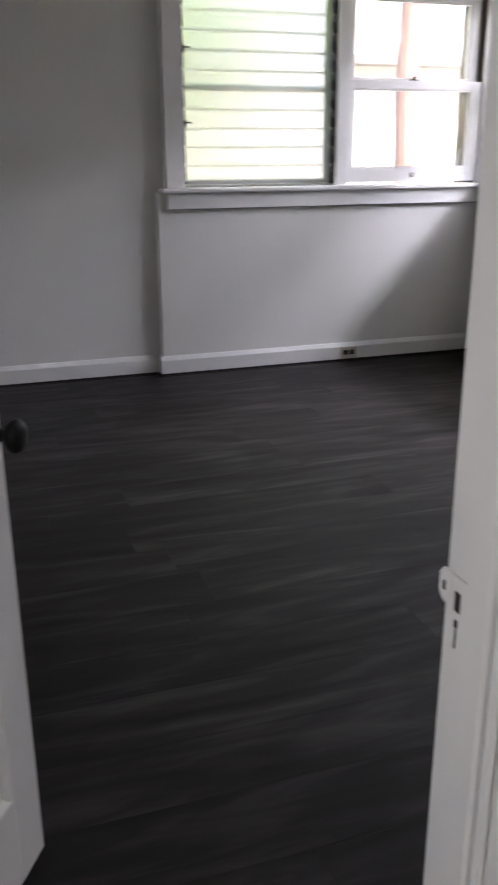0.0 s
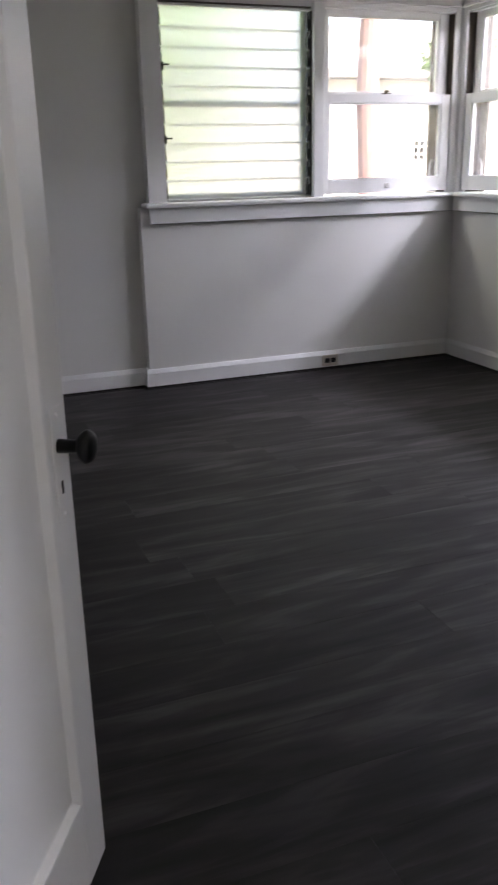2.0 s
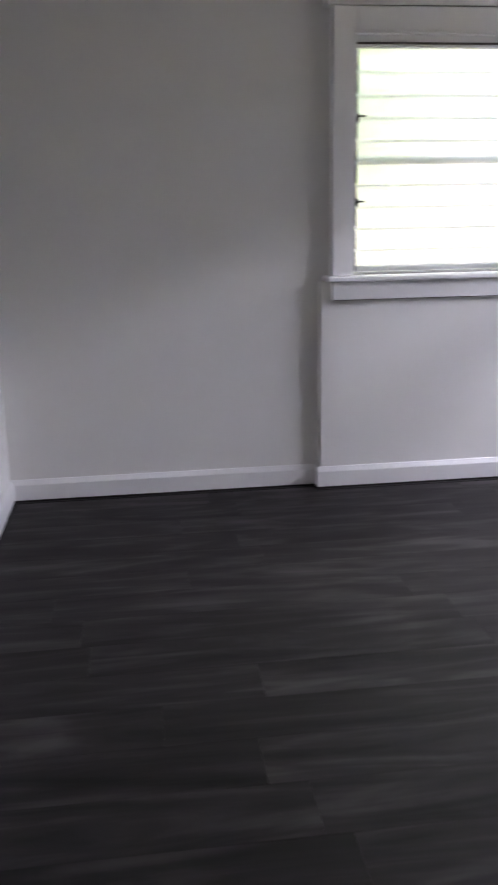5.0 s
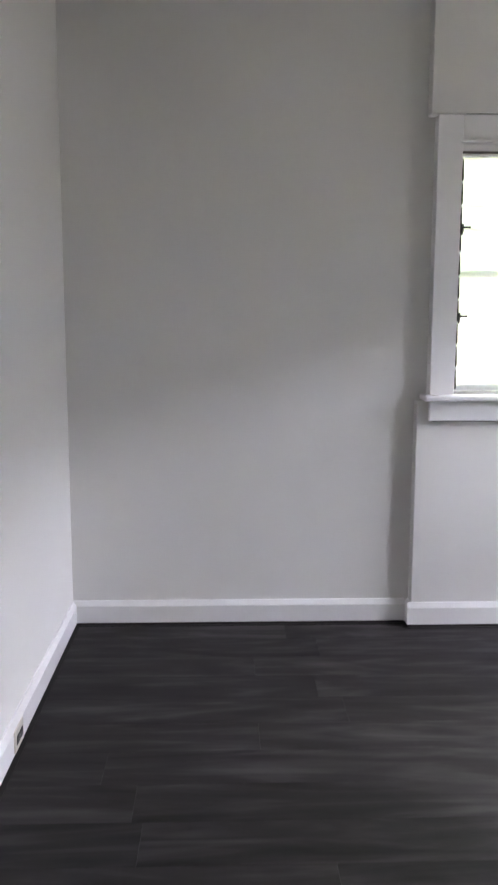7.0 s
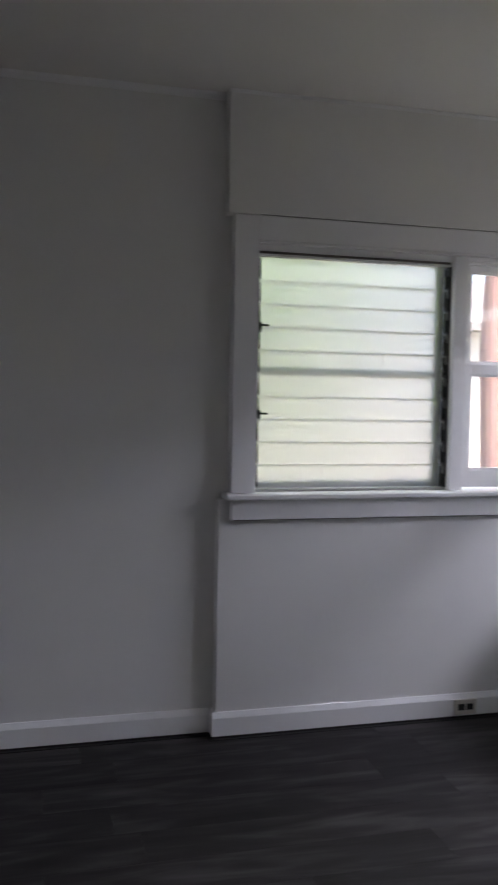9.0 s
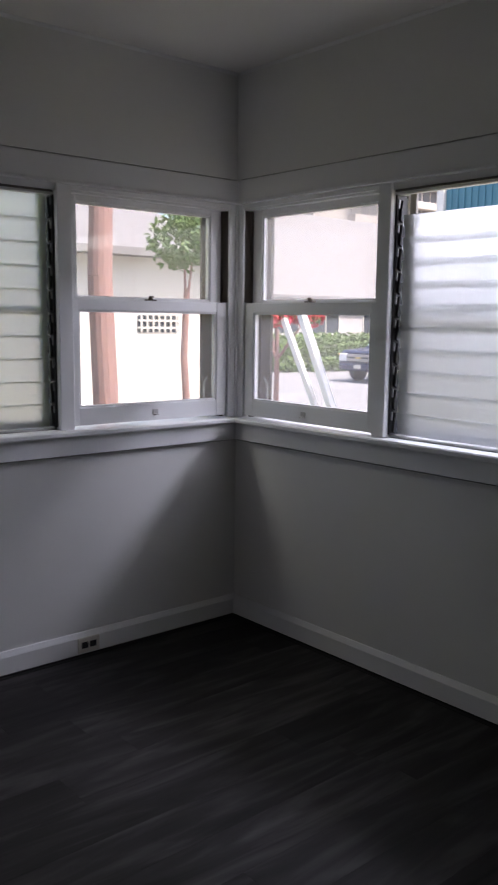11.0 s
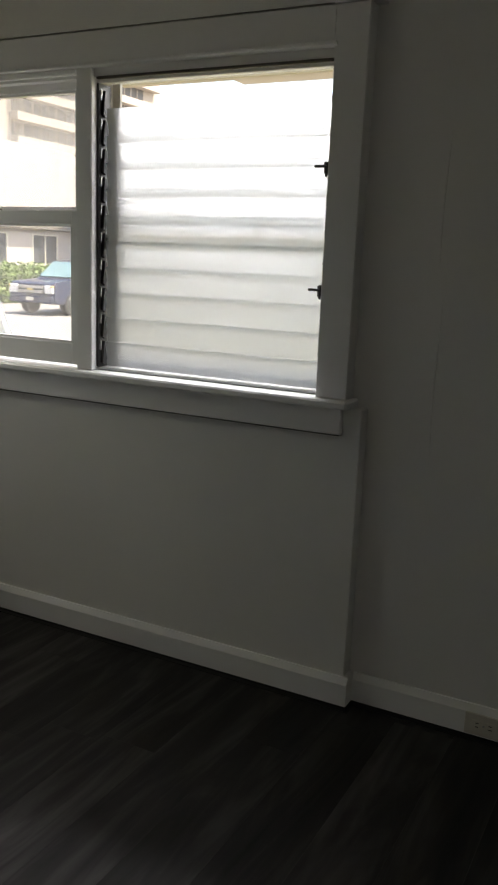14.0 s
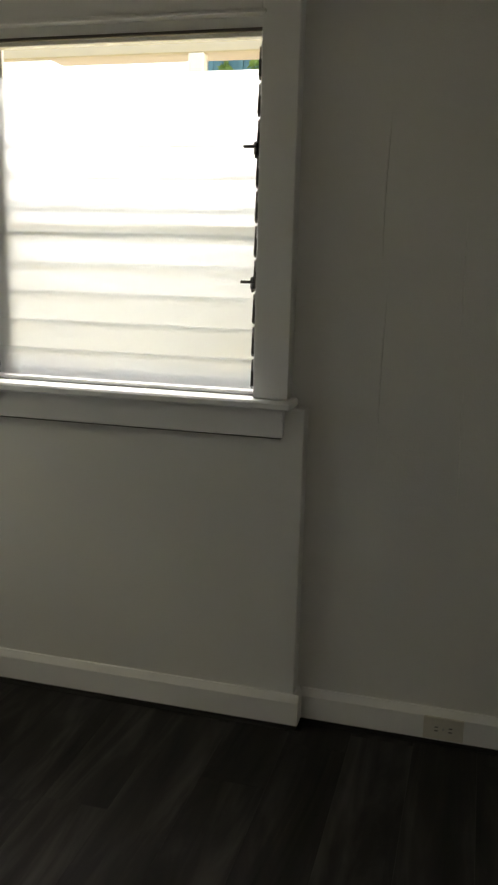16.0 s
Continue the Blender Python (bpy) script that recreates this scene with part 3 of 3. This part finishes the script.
    box(bm, stile, W - stile, 0.0004, TH - 0.0004, H - top, H, bevel=0.0015)
    part("leaf_frame", bm, TRIM, d)
    bm = B()
    box(bm, stile - 0.004, W - stile + 0.004, 0.016, TH - 0.016, low - 0.004, H - top + 0.004)
    part("panel", bm, TRIM, d)
    for y, sg in ((0.0, 1), (TH, -1)):
        bm = B()
        prof = [(0, 0.001), (0.002, 0.001), (0.005, 0.0145), (0.007, 0.0162), (0, 0.0162)]
        prism(bm, prof, lambda a, b, t: Vector((stile + a, y + sg * b, t)), low, H - top)
        prism(bm, prof, lambda a, b, t: Vector((W - stile - a, y + sg * b, t)), low, H - top)
        prism(bm, prof, lambda a, b, t: Vector((t, y + sg * b, low + a)), stile + 0.007, W - stile - 0.007)
        prism(bm, prof, lambda a, b, t: Vector((t, y + sg * b, H - top - a)), stile + 0.007, W - stile - 0.007)
        part("panel_moulding", bm, TRIM, d)
    kx, kz = W - 0.046, 0.80
    for y, sg in ((0.0, -1), (TH, 1)):
        bm = B()
        box(bm, kx - 0.02, kx + 0.02, y, y + sg * 0.003, kz - 0.12, kz + 0.06, bevel=0.0014)
        for z in (kz + 0.047, kz - 0.108):
            cyl(bm, (kx, y + sg * 0.002, z), (kx, y + sg * 0.006, z), 0.005, 0.003, 12)
        esc = part("escutcheon", bm, TRIM, d, "overpainted narrow lock plate")
        bm = B()
        box(bm, kx - 0.003, kx + 0.003, y + sg * 0.002, y + sg * 0.0042, kz - 0.075, kz - 0.055)
        part("keyhole", bm, HOLE, esc)
        bm = B()
        m = Matrix.Translation((kx, y, kz)) @ Matrix.Rotation(radians(90) * (1 if sg < 0 else -1), 4, "X")
        lathe(bm, [(0.011, 0.003), (0.010, 0.030), (0.012, 0.034), (0.021, 0.038), (0.0255, 0.045), (0.0255, 0.049), (0.021, 0.056), (0.011, 0.059), (0.002, 0.060)], m)
        part("knob", bm, KNOB, d, "round black door knob")
    bm = B()
    cyl(bm, (0.513, 0.018, 1.295), (0.513, 0.012, 1.295), 0.0014, seg=8)
    cyl(bm, (0.513, 0.0125, 1.295), (0.513, 0.0115, 1.295), 0.0028, seg=10)
    part("nail", bm, BLACK, d, "small dark nail")
    bm = B()
    box(bm, W - 0.0005, W + 0.0015, 0.007, TH - 0.007, kz - 0.1, kz + 0.07)
    part("lock_face", bm, STRIKE, d)
    for z in (0.22, 1.0, 1.8):
        bm = B()
        cyl(bm, (-0.003, TH + 0.004, z), (-0.003, TH + 0.004, z + 0.09), 0.006)
        part("hinge", bm, TRIM, d)
    d.matrix_world = Matrix.Translation((DOOR_L + 0.002, SOUTH - 0.015, 0)) @ Matrix.Rotation(radians(60), 4, "Z")


door()


def outlet(label, to3, size=(0.115, 0.07)):
    """Duplex outlet set sideways in a baseboard: to3(a, b, c) from along, up and out of its middle."""
    o = thing("wall_outlet", label, "outlet", to3(0, 0, 0), group="outlets in the baseboards")

    def slab(name, a0, a1, b0, b1, c0, c1, m, parent, bevel=0.0):
        bm = B()
        p, q = to3(a0, b0, c0), to3(a1, b1, c1)
        box(bm, p[0], q[0], p[1], q[1], p[2], q[2], bevel=bevel)
        return part(name, bm, m, parent)

    slab("cover_plate", -size[0] / 2, size[0] / 2, -size[1] / 2, size[1] / 2, -0.002, 0.005, PLATE, o, 0.002)
    for a in (-0.02, 0.02):
        f = slab("socket", a - 0.016, a + 0.016, -0.014, 0.014, 0.004, 0.0065, SLOT if "dark" in label else PLATE, o, 0.0008)
        for b in (-0.006, 0.006):
            slab("slot", a - 0.005, a + 0.005, b - 0.0013, b + 0.0013, 0.0062, 0.0072, SLOT, f)
    slab("screw", -0.003, 0.003, -0.003, 0.003, 0.005, 0.0062, ALU, o)


outlet("white outlet with dark sockets set in the baseboard", lambda a, b, c: Vector((-0.835 + a, -T - c, 0.052 + b)), (0.105, 0.068))
outlet("aged cream outlet set in the baseboard", lambda a, b, c: Vector((REC - T - c, -2.393 + a, 0.052 + b)))
outlet("white outlet with dark sockets set in the baseboard", lambda a, b, c: Vector((WEST + T + c, -1.02 + a, 0.052 + b)), (0.105, 0.068))


# ---- outside ----
GZ = -0.65


def leaves(name, blobs, count, size, material, parent, seed, label=""):
    """Many small bent leaves scattered through a few ellipsoids (x, y, z, rx, ry, rz)."""
    rg = np.random.RandomState(seed)
    vs, fs = [], []
    w = np.array([b[3] * b[4] * b[5] for b in blobs]) ** 0.67
    pick = rg.choice(len(blobs), count, p=w / w.sum())
    for k in range(count):
        b = blobs[pick[k]]
        v = rg.normal(size=3)
        v *= (0.55 + 0.5 * rg.rand()) / np.linalg.norm(v)
        c = np.array(b[:3]) + v * b[3:]
        a, e = rg.normal(size=3), rg.normal(size=3)
        a /= np.linalg.norm(a)
        e -= a * (a @ e)
        e /= np.linalg.norm(e)
        s = size * (0.6 + 0.8 * rg.rand())
        up = np.cross(a, e) * s * 0.2
        i = len(vs)
        vs += [c - a * s, c + e * s * 0.45 + up, c + a * s, c - e * s * 0.45 + up]
        fs += [(i, i + 1, i + 2), (i, i + 2, i + 3)]
    me = bpy.data.meshes.new(name)
    me.from_pydata([tuple(map(float, v)) for v in vs], [], fs)
    me.materials.append(material)
    ob = new(name, me)
    ob.parent = parent
    ob.matrix_parent_inverse = parent.matrix_basis.inverted()
    if label:
        ob["label"] = label
    return ob


def limb(bm, pts, radii, seg=10):
    for (a, b), (r0, r1) in zip(zip(pts, pts[1:]), zip(radii, radii[1:])):
        cyl(bm, a, b, r0, r1, seg)


bm = B()
box(bm, -600, 600, -600, 600, GZ - 0.5, GZ)
tagged(part("ground", bm, CONCRETE), "sunlit pale concrete ground", "ground", "", "structure")
one("lawn_east", GRASS, (0.9, 7.5, -12, 8.0, GZ, GZ + 0.03), label="dry green lawn beside the house", category="lawn")
one("lawn_north", GRASS, (-9, 0.5, 1.2, 9.0, GZ, GZ + 0.03), label="green lawn behind the house", category="lawn")


def tree(name, label, x, y, h, r, blobs, seed, leaf=0.09, count=2600, material=LEAF, bark=BARK):
    t = thing(name, label, "tree", (x, y, GZ))
    bm = B()
    limb(bm, [(x, y, GZ), (x + 0.03, y, GZ + h * 0.25), (x - 0.02, y + 0.02, GZ + h * 0.6), (x + 0.02, y, GZ + h)], [r * 1.25, r * 1.02, r * 0.95, r * 0.8], 14)
    for b in blobs:
        p = Vector((x, y, GZ + h * 0.85))
        q = Vector(b[:3])
        limb(bm, [p, p.lerp(q, 0.5) + Vector((0, 0, 0.2)), q], [r * 0.45, r * 0.25, r * 0.08], 8)
    part("trunk", bm, bark, t)
    leaves("crown", blobs, count, leaf, material, t, seed)
    return t


tree("tree", "large tree with a thick reddish-brown trunk", 1.64, 4.0, 4.2, 0.125, [(1.3, 4.4, 4.6, 1.5, 1.3, 0.9), (2.6, 5.0, 5.0, 1.2, 1.2, 0.8), (0.4, 4.6, 4.2, 1.0, 1.0, 0.7)], 3)
tree("tree", "leafy green tree beside the house", -1.2, 3.2, 1.8, 0.06, [(-1.05, 3.0, 2.2, 0.6, 0.6, 0.8), (-0.55, 3.4, 2.8, 0.5, 0.5, 0.5), (-1.8, 3.1, 2.2, 0.8, 0.7, 0.9), (-1.1, 3.0, 1.2, 0.45, 0.5, 0.5)], 5, 0.09, 5200, LEAF3)
tree("tree", "small round green tree beside the neighbouring house", 5.1, 7.4, 2.6, 0.06, [(5.05, 7.4, 2.65, 0.55, 0.55, 0.45), (5.5, 7.6, 2.9, 0.4, 0.4, 0.35)], 7, 0.06, 1500)


def house(name, label, x0, x1, y0, y1, top, wall, roof, openings=(), overhang=0.4, rise=0.0):
    """A building on the ground with a roof; openings: (face, a0, a1, z0, z1) on its 'w' or 's' face."""
    h = thing(name, label, "building", ((x0 + x1) / 2, (y0 + y1) / 2, GZ))
    bm = B()
    box(bm, x0, x1, y0, y1, GZ, top)
    part("wall", bm, wall, h)
    bm = B()
    if rise:
        ym = (y0 + y1) / 2
        prism(bm, [(y0 - overhang, top), (y1 + overhang, top), (y1 + overhang, top + 0.15), (ym, top + rise), (y0 - overhang, top + 0.15)], lambda a, b, t: (t, a, b), x0 - overhang, x1 + overhang)
    else:
        box(bm, x0 - overhang, x1 + overhang, y0 - overhang, y1 + overhang, top, top + 0.25)
    part("roof", bm, roof, h)
    for face, a0, a1, z0, z1 in openings:
        R = (lambda p0, p1, q0, q1, c0, c1: (x0 - c1, x0 - c0, p0, p1, q0, q1)) if face == "w" else (lambda p0, p1, q0, q1, c0, c1: (p0, p1, y0 - c1, y0 - c0, q0, q1))
        bm = B()
        box(bm, *R(a0, a1, z0, z1, -0.1, 0.006))
        win = part("window", bm, DARKGLASS, h)
        bm = B()
        f = 0.07
        for r in ((a0 - f, a0, z0 - f, z1 + f), (a1, a1 + f, z0 - f, z1 + f), (a0, a1, z0 - f, z0), (a0, a1, z1, z1 + f), ((a0 + a1) / 2 - f / 3, (a0 + a1) / 2 + f / 3, z0, z1)):
            box(bm, *R(*r, 0, 0.05))
        part("frame", bm, SIDING, win)
    return h


# neighbour to the north with a barred window
nb = house("house", "white neighbouring house with a barred vent window", 2.6, 9.6, 12.0, 20.0, 2.75, SIDING, ROOF, (), 0.5, 1.6)
bm = B()
box(bm, 7.2, 8.25, 11.99, 12.1, 1.2, 1.56)
vent = part("window", bm, DARKGLASS, nb)
for k in range(7):
    bm = B()
    cyl(bm, (7.28 + 0.15 * k, 11.96, 1.2), (7.28 + 0.15 * k, 11.96, 1.56), 0.022, seg=8)
    part("bar", bm, SIDING, vent)
for z in (1.3, 1.45):
    bm = B()
    box(bm, 7.2, 8.25, 11.94, 11.97, z - 0.02, z + 0.02)
    part("cross_bar", bm, SIDING, vent)

# across the street
house("house", "low grey-walled house behind the hedge", 24.5, 38, 27.5, 34, 2.6, GREYWALL, ROOF, [("s", 25.0, 26.6, 0.9, 2.3), ("s", 27.6, 29.5, 0.9, 2.3), ("s", 31.4, 33.2, 0.9, 2.3), ("s", 34.5, 36.5, 0.9, 2.3)], 0.5, 4.6)


def apartment():
    h = thing("apartment_building", "tall beige apartment block with long balconies", "building", (62, 54, GZ))
    x0, x1, y0, y1, top = 49.6, 76, 50, 62, 24
    bm = B()
    box(bm, x0, x1, y0, y1, GZ, top)
    part("wall", bm, BEIGE, h)
    bm = B()
    box(bm, x0 - 0.4, x1 + 0.4, y0 - 0.4, y1 + 0.4, top, top + 0.6)
    part("roof", bm, ROOF, h)
    for k in range(11):
        z = 1.35 + 1.92 * k          # parapet top of each open gallery
        bm = B()
        box(bm, 53.9, x1 - 1, y0 - 0.9, y0, z - 0.68, z, bevel=0.03)
        part("balcony", bm, BEIGE, h)
        for a0, a1 in ((54.1, 55.3), (55.6, 59.6), (59.9, 64.0), (64.3, 68.4), (68.7, 73.0)):
            bm = B()
            box(bm, a0, a1, y0 - 0.03, y0 + 0.1, z + 0.02, z + 1.22)
            w = part("window", bm, SHADE, h, "opening behind the balcony with its shade put into the colour")
            for j in range(1, 4):
                bm = B()
                box(bm, a0 + (a1 - a0) * j / 4 - 0.05, a0 + (a1 - a0) * j / 4 + 0.05, y0 - 0.08, y0 - 0.031, z + 0.02, z + 1.22)
                part("mullion", bm, BEIGE, w)


apartment()


def teal_building(name, label, x0, x1, y0, y1, z0, top):
    h = thing(name, label, "building", (x0, (y0 + y1) / 2, GZ))
    bm = B()
    box(bm, x0, x1, y0, y1, GZ, z0)
    part("wall", bm, GREYWALL, h)
    bm = B()
    box(bm, x0 + 0.05, x1 - 0.05, y0 + 0.05, y1 - 0.05, z0, top)
    clad = part("upper_wall", bm, TEAL, h, "teal metal cladding")
    k = y0
    while k < y1 - 0.1:
        bm = B()
        box(bm, x0 - 0.02, x0 + 0.06, k, k + 0.12, z0, top)
        part("cladding_rib", bm, TEAL, clad)
        k += 0.4
    bm = B()
    box(bm, x0 - 0.15, x0 + 0.2, y1, y1 + 0.4, GZ, top)
    part("corner_post", bm, SIDING, h)


teal_building("teal_building", "tall teal metal-clad building with a white corner post", 20.0, 27.0, -4.0, 5.0, 4.0, 9.0)
teal_building("teal_building", "distant building with teal metal cladding above white walls", 34.0, 40.0, 18.5, 24.5, 7.0, 8.6)
leaves("climbing_plant", [(19.7, 1.2 + 0.8 * k, 5.4, 0.12, 0.14, 1.6) for k in range(5)], 900, 0.12, LEAF, thing("climber", "green climbing plants on the teal wall", "plant", (19.7, 2, GZ)), 21)


def carport():
    c = thing("carport", "cream timber carport roof on white posts", "carport", (8, -1, GZ))
    bm = B()
    box(bm, 6.0, 6.12, -5.2, 3.4, 3.3, 4.0, bevel=0.01)
    part("front_beam", bm, CREAM, c, "cream painted roof beam")
    bm = B()
    box(bm, 6.12, 9.0, -5.2, 3.4, 3.88, 4.0)
    part("roof", bm, CREAM, c)
    for x, y in ((6.06, 0.45), (6.06, -5.0), (8.9, 0.45), (8.9, -5.0)):
        bm = B()
        box(bm, x - 0.06, x + 0.06, y - 0.08, y + 0.08, GZ, 3.3 if x < 7 else 3.88, bevel=0.01)
        part("post", bm, SIDING, c)


carport()


def hedge():
    h = thing("hedge", "clipped green hedge along the street", "hedge", (23, 23.5, GZ))
    for k in range(9):
        x = 17.5 + 1.5 * k
        bm = B()
        cyl(bm, (x, 24.0 - 0.3 * k, GZ), (x, 24.0 - 0.3 * k, GZ + 1.1), 0.05, 0.03, 8)
        part("stem", bm, BARK, h)
    leaves("foliage", [(17.2 + 0.65 * k, 24.1 - 0.13 * k, GZ + 0.4 + 0.75 * j, 0.6, 0.6, 0.52) for k in range(21) for j in range(2)], 14000, 0.11, LEAF2, h, 11)


hedge()


def car():
    """Large dark sport-utility vehicle, its nose towards -x."""
    c = thing("car", "dark blue sport-utility vehicle parked in the sun", "car", (19.8, 17.2, GZ))
    X, Y, Z, Wd = 19.8, 17.2, GZ, 0.98
    bm = B()
    prism(bm, [(0.05, 0.45), (0.0, 0.62), (0.02, 1.02), (0.18, 1.12), (1.35, 1.20), (2.15, 1.78), (2.5, 1.86), (4.7, 1.84), (5.1, 1.2), (5.15, 0.5), (4.7, 0.4), (0.5, 0.36)],
          lambda a, b, t: (X + a, Y + t * (1 - 0.10 * max(0, b - 1.15) / 0.7), Z + b), -Wd, Wd)
    bmesh.ops.bevel(bm, geom=bm.edges[:], offset=0.05, segments=2, affect="EDGES")
    body = part("body", bm, CARPAINT, c)
    bm = B()
    prism(bm, [(1.40, 1.24), (2.12, 1.75), (2.14, 1.77), (1.38, 1.265)], lambda a, b, t: (X + a - 0.03, Y + t, Z + b + 0.02), -0.82, 0.82)
    part("windscreen", bm, WINDSCREEN, c, "windscreen with the sky reflection put into its colour")
    for a0, a1 in ((2.0, 2.9), (3.0, 3.9), (4.0, 4.7)):
        bm = B()
        prism(bm, [(a0, 1.26), (a1, 1.26), (a1 - 0.05, 1.72), (a0 + 0.25, 1.72)], lambda a, b, t: (X + a, Y - t, Z + b), 0.90, 1.0 - 0.005)
        part("side_window", bm, CARGLASS, c)
    bm = B()
    box(bm, X - 0.03, X + 0.06, Y - 0.55, Y + 0.55, Z + 0.74, Z + 1.0, bevel=0.015)
    gr = part("grille", bm, SLOT, c)
    for z0, z1 in ((0.75, 0.85), (0.90, 0.99)):
        bm = B()
        box(bm, X - 0.045, X - 0.01, Y - 0.56, Y + 0.56, Z + z0, Z + z1, bevel=0.01)
        part("grille_panel", bm, GRILLE, gr, "pale mesh grille panel")
    bm = B()
    box(bm, X - 0.06, X - 0.02, Y - 0.11, Y + 0.11, Z + 0.84, Z + 0.91, bevel=0.012)
    part("badge", bm, GOLD, gr, "plain gold badge bar")
    for s in (-1, 1):
        bm = B()
        box(bm, X - 0.03, X + 0.22, Y + s * 0.58, Y + s * 0.95, Z + 0.74, Z + 1.02, bevel=0.03)
        hl = part("headlight", bm, LAMP, c)
        bm = B()
        box(bm, X - 0.035, X + 0.20, Y + s * 0.86, Y + s * 0.955, Z + 0.95, Z + 1.005, bevel=0.01)
        part("indicator", bm, AMBER, hl, "amber indicator")
    bm = B()
    box(bm, X - 0.06, X + 0.25, Y - 0.95, Y + 0.95, Z + 0.42, Z + 0.66, bevel=0.05)
    part("bumper", bm, CARPAINT, c)
    bm = B()
    box(bm, X - 0.075, X - 0.055, Y - 0.16, Y + 0.16, Z + 0.5, Z + 0.62)
    part("number_plate", bm, PLATE, c)
    for a in (0.95, 4.1):
        for s in (-1, 1):
            y = Y + s * 0.86
            bm = B()
            m = Matrix.Translation((X + a, y, Z + 0.38)) @ Matrix.Rotation(radians(90), 4, "X")
            lathe(bm, [(0.24, -0.13), (0.36, -0.13), (0.38, -0.08), (0.38, 0.08), (0.36, 0.13), (0.24, 0.13)], m, 28)
            wh = part("wheel", bm, TYRE, c, "black tyre")
            bm = B()
            lathe(bm, [(0.05, -0.12), (0.22, -0.125), (0.245, -0.135), (0.245, 0.135), (0.22, 0.125), (0.05, 0.12)], m, 20)
            part("rim", bm, CHROME, wh)
    for s in (-1, 1):
        bm = B()
        box(bm, X + 1.75, X + 1.87, Y + s * 0.97, Y + s * 1.16, Z + 1.2, Z + 1.36, bevel=0.03)
        part("mirror", bm, CARPAINT, c)


car()


def flowering_bush():
    x, y = 5.85, 6.15
    t = thing("flowering_tree", "small tree with bright red blossom", "tree", (x, y, GZ))
    bm = B()
    limb(bm, [(x, y, GZ), (x + 0.05, y + 0.05, 0.6), (x, y, 1.35)], [0.05, 0.04, 0.03], 10)
    for dx, dy in ((-0.3, 0.1), (0.2, -0.4), (0.1, 0.3)):
        limb(bm, [(x + 0.03, y + 0.03, 0.9), (x + dx, y + dy, 1.5)], [0.025, 0.01], 8)
    part("trunk", bm, BARK, t)
    bl = [(x - 0.25, y - 0.1, 1.5, 0.26, 0.26, 0.13), (x + 0.25, y - 0.4, 1.52, 0.24, 0.24, 0.12), (x + 0.2, y + 0.2, 1.5, 0.26, 0.26, 0.13)]
    leaves("crown", bl, 260, 0.05, LEAF, t, 31)
    leaves("blossom", bl, 800, 0.045, RED, t, 32, "bright red blossom")


flowering_bush()


def leaning_board(label, foot, head, wide, thick):
    """Long painted board from its foot on the lawn up to the flowering tree, with worn corners."""
    a, b = Vector(foot), Vector(head)
    q = b - a
    bm = B()
    box(bm, -wide / 2, wide / 2, -thick / 2, thick / 2, -q.length / 2, q.length / 2, bevel=0.006)
    box(bm, -wide / 2 - 0.004, -wide / 2 + 0.012, -thick / 2 - 0.012, thick / 2 + 0.012, -q.length / 2, q.length / 2, bevel=0.003)
    box(bm, wide / 2 - 0.012, wide / 2 + 0.004, -thick / 2 - 0.012, thick / 2 + 0.012, -q.length / 2, q.length / 2, bevel=0.003)
    bmesh.ops.transform(bm, matrix=Matrix.Translation((a + b) / 2) @ q.to_track_quat("Z", "Y").to_matrix().to_4x4(), verts=bm.verts)
    tagged(part("ladder_rail", bm, WHITEMETAL), label, "ladder rail")


leaning_board("white metal ladder rail leaning on the flowering tree", (5.55, 4.24, GZ + 0.05), (5.55, 5.42, 1.76), 0.10, 0.07)
leaning_board("weathered white ladder rail leaning on the flowering tree", (5.62, 4.57, GZ + 0.05), (5.62, 5.76, 1.50), 0.06, 0.06)


# ---- floor planks ----
def planks():
    floor = thing("floor", "dark charcoal wood-look vinyl plank floor", "floor", (0, 0, 0), kind="structure")
    rg = random.Random(4)
    wide, long, joint = 0.182, 1.22, 0.00015
    y = REC
    row = 0
    while y > HALL_S:
        y1 = max(y - wide, HALL_S)
        west, east = (WEST, REC) if y1 > SOUTH else (HALL_W, HALL_E)
        if y > SOUTH > y1:
            west = WEST
            east = REC
        x = west - rg.uniform(0.1, 1.0)
        while x < east:
            a, b = max(x, west), min(x + long, east)
            if b - a > 0.03:
                bm = B()
                z, c = 0.0, 0.0003
                lo = [bm.verts.new(v) for v in ((a + joint, y1 + joint, z - 0.006), (b - joint, y1 + joint, z - 0.006), (b - joint, y - joint, z - 0.006), (a + joint, y - joint, z - 0.006))]
                md = [bm.verts.new((v.co.x, v.co.y, z - c)) for v in lo]
                cx, cy = (a + b) / 2, (y + y1) / 2
                hi = [bm.verts.new((v.co.x + (c if v.co.x < cx else -c), v.co.y + (c if v.co.y < cy else -c), z)) for v in lo]
                bm.faces.new(hi)
                for p, q in ((lo, md), (md, hi)):
                    for k in range(4):
                        bm.faces.new((p[k], p[(k + 1) % 4], q[(k + 1) % 4], q[k]))
                part("plank", bm, PLANK, floor)
            x += long
        y = y1
        row += 1


planks()
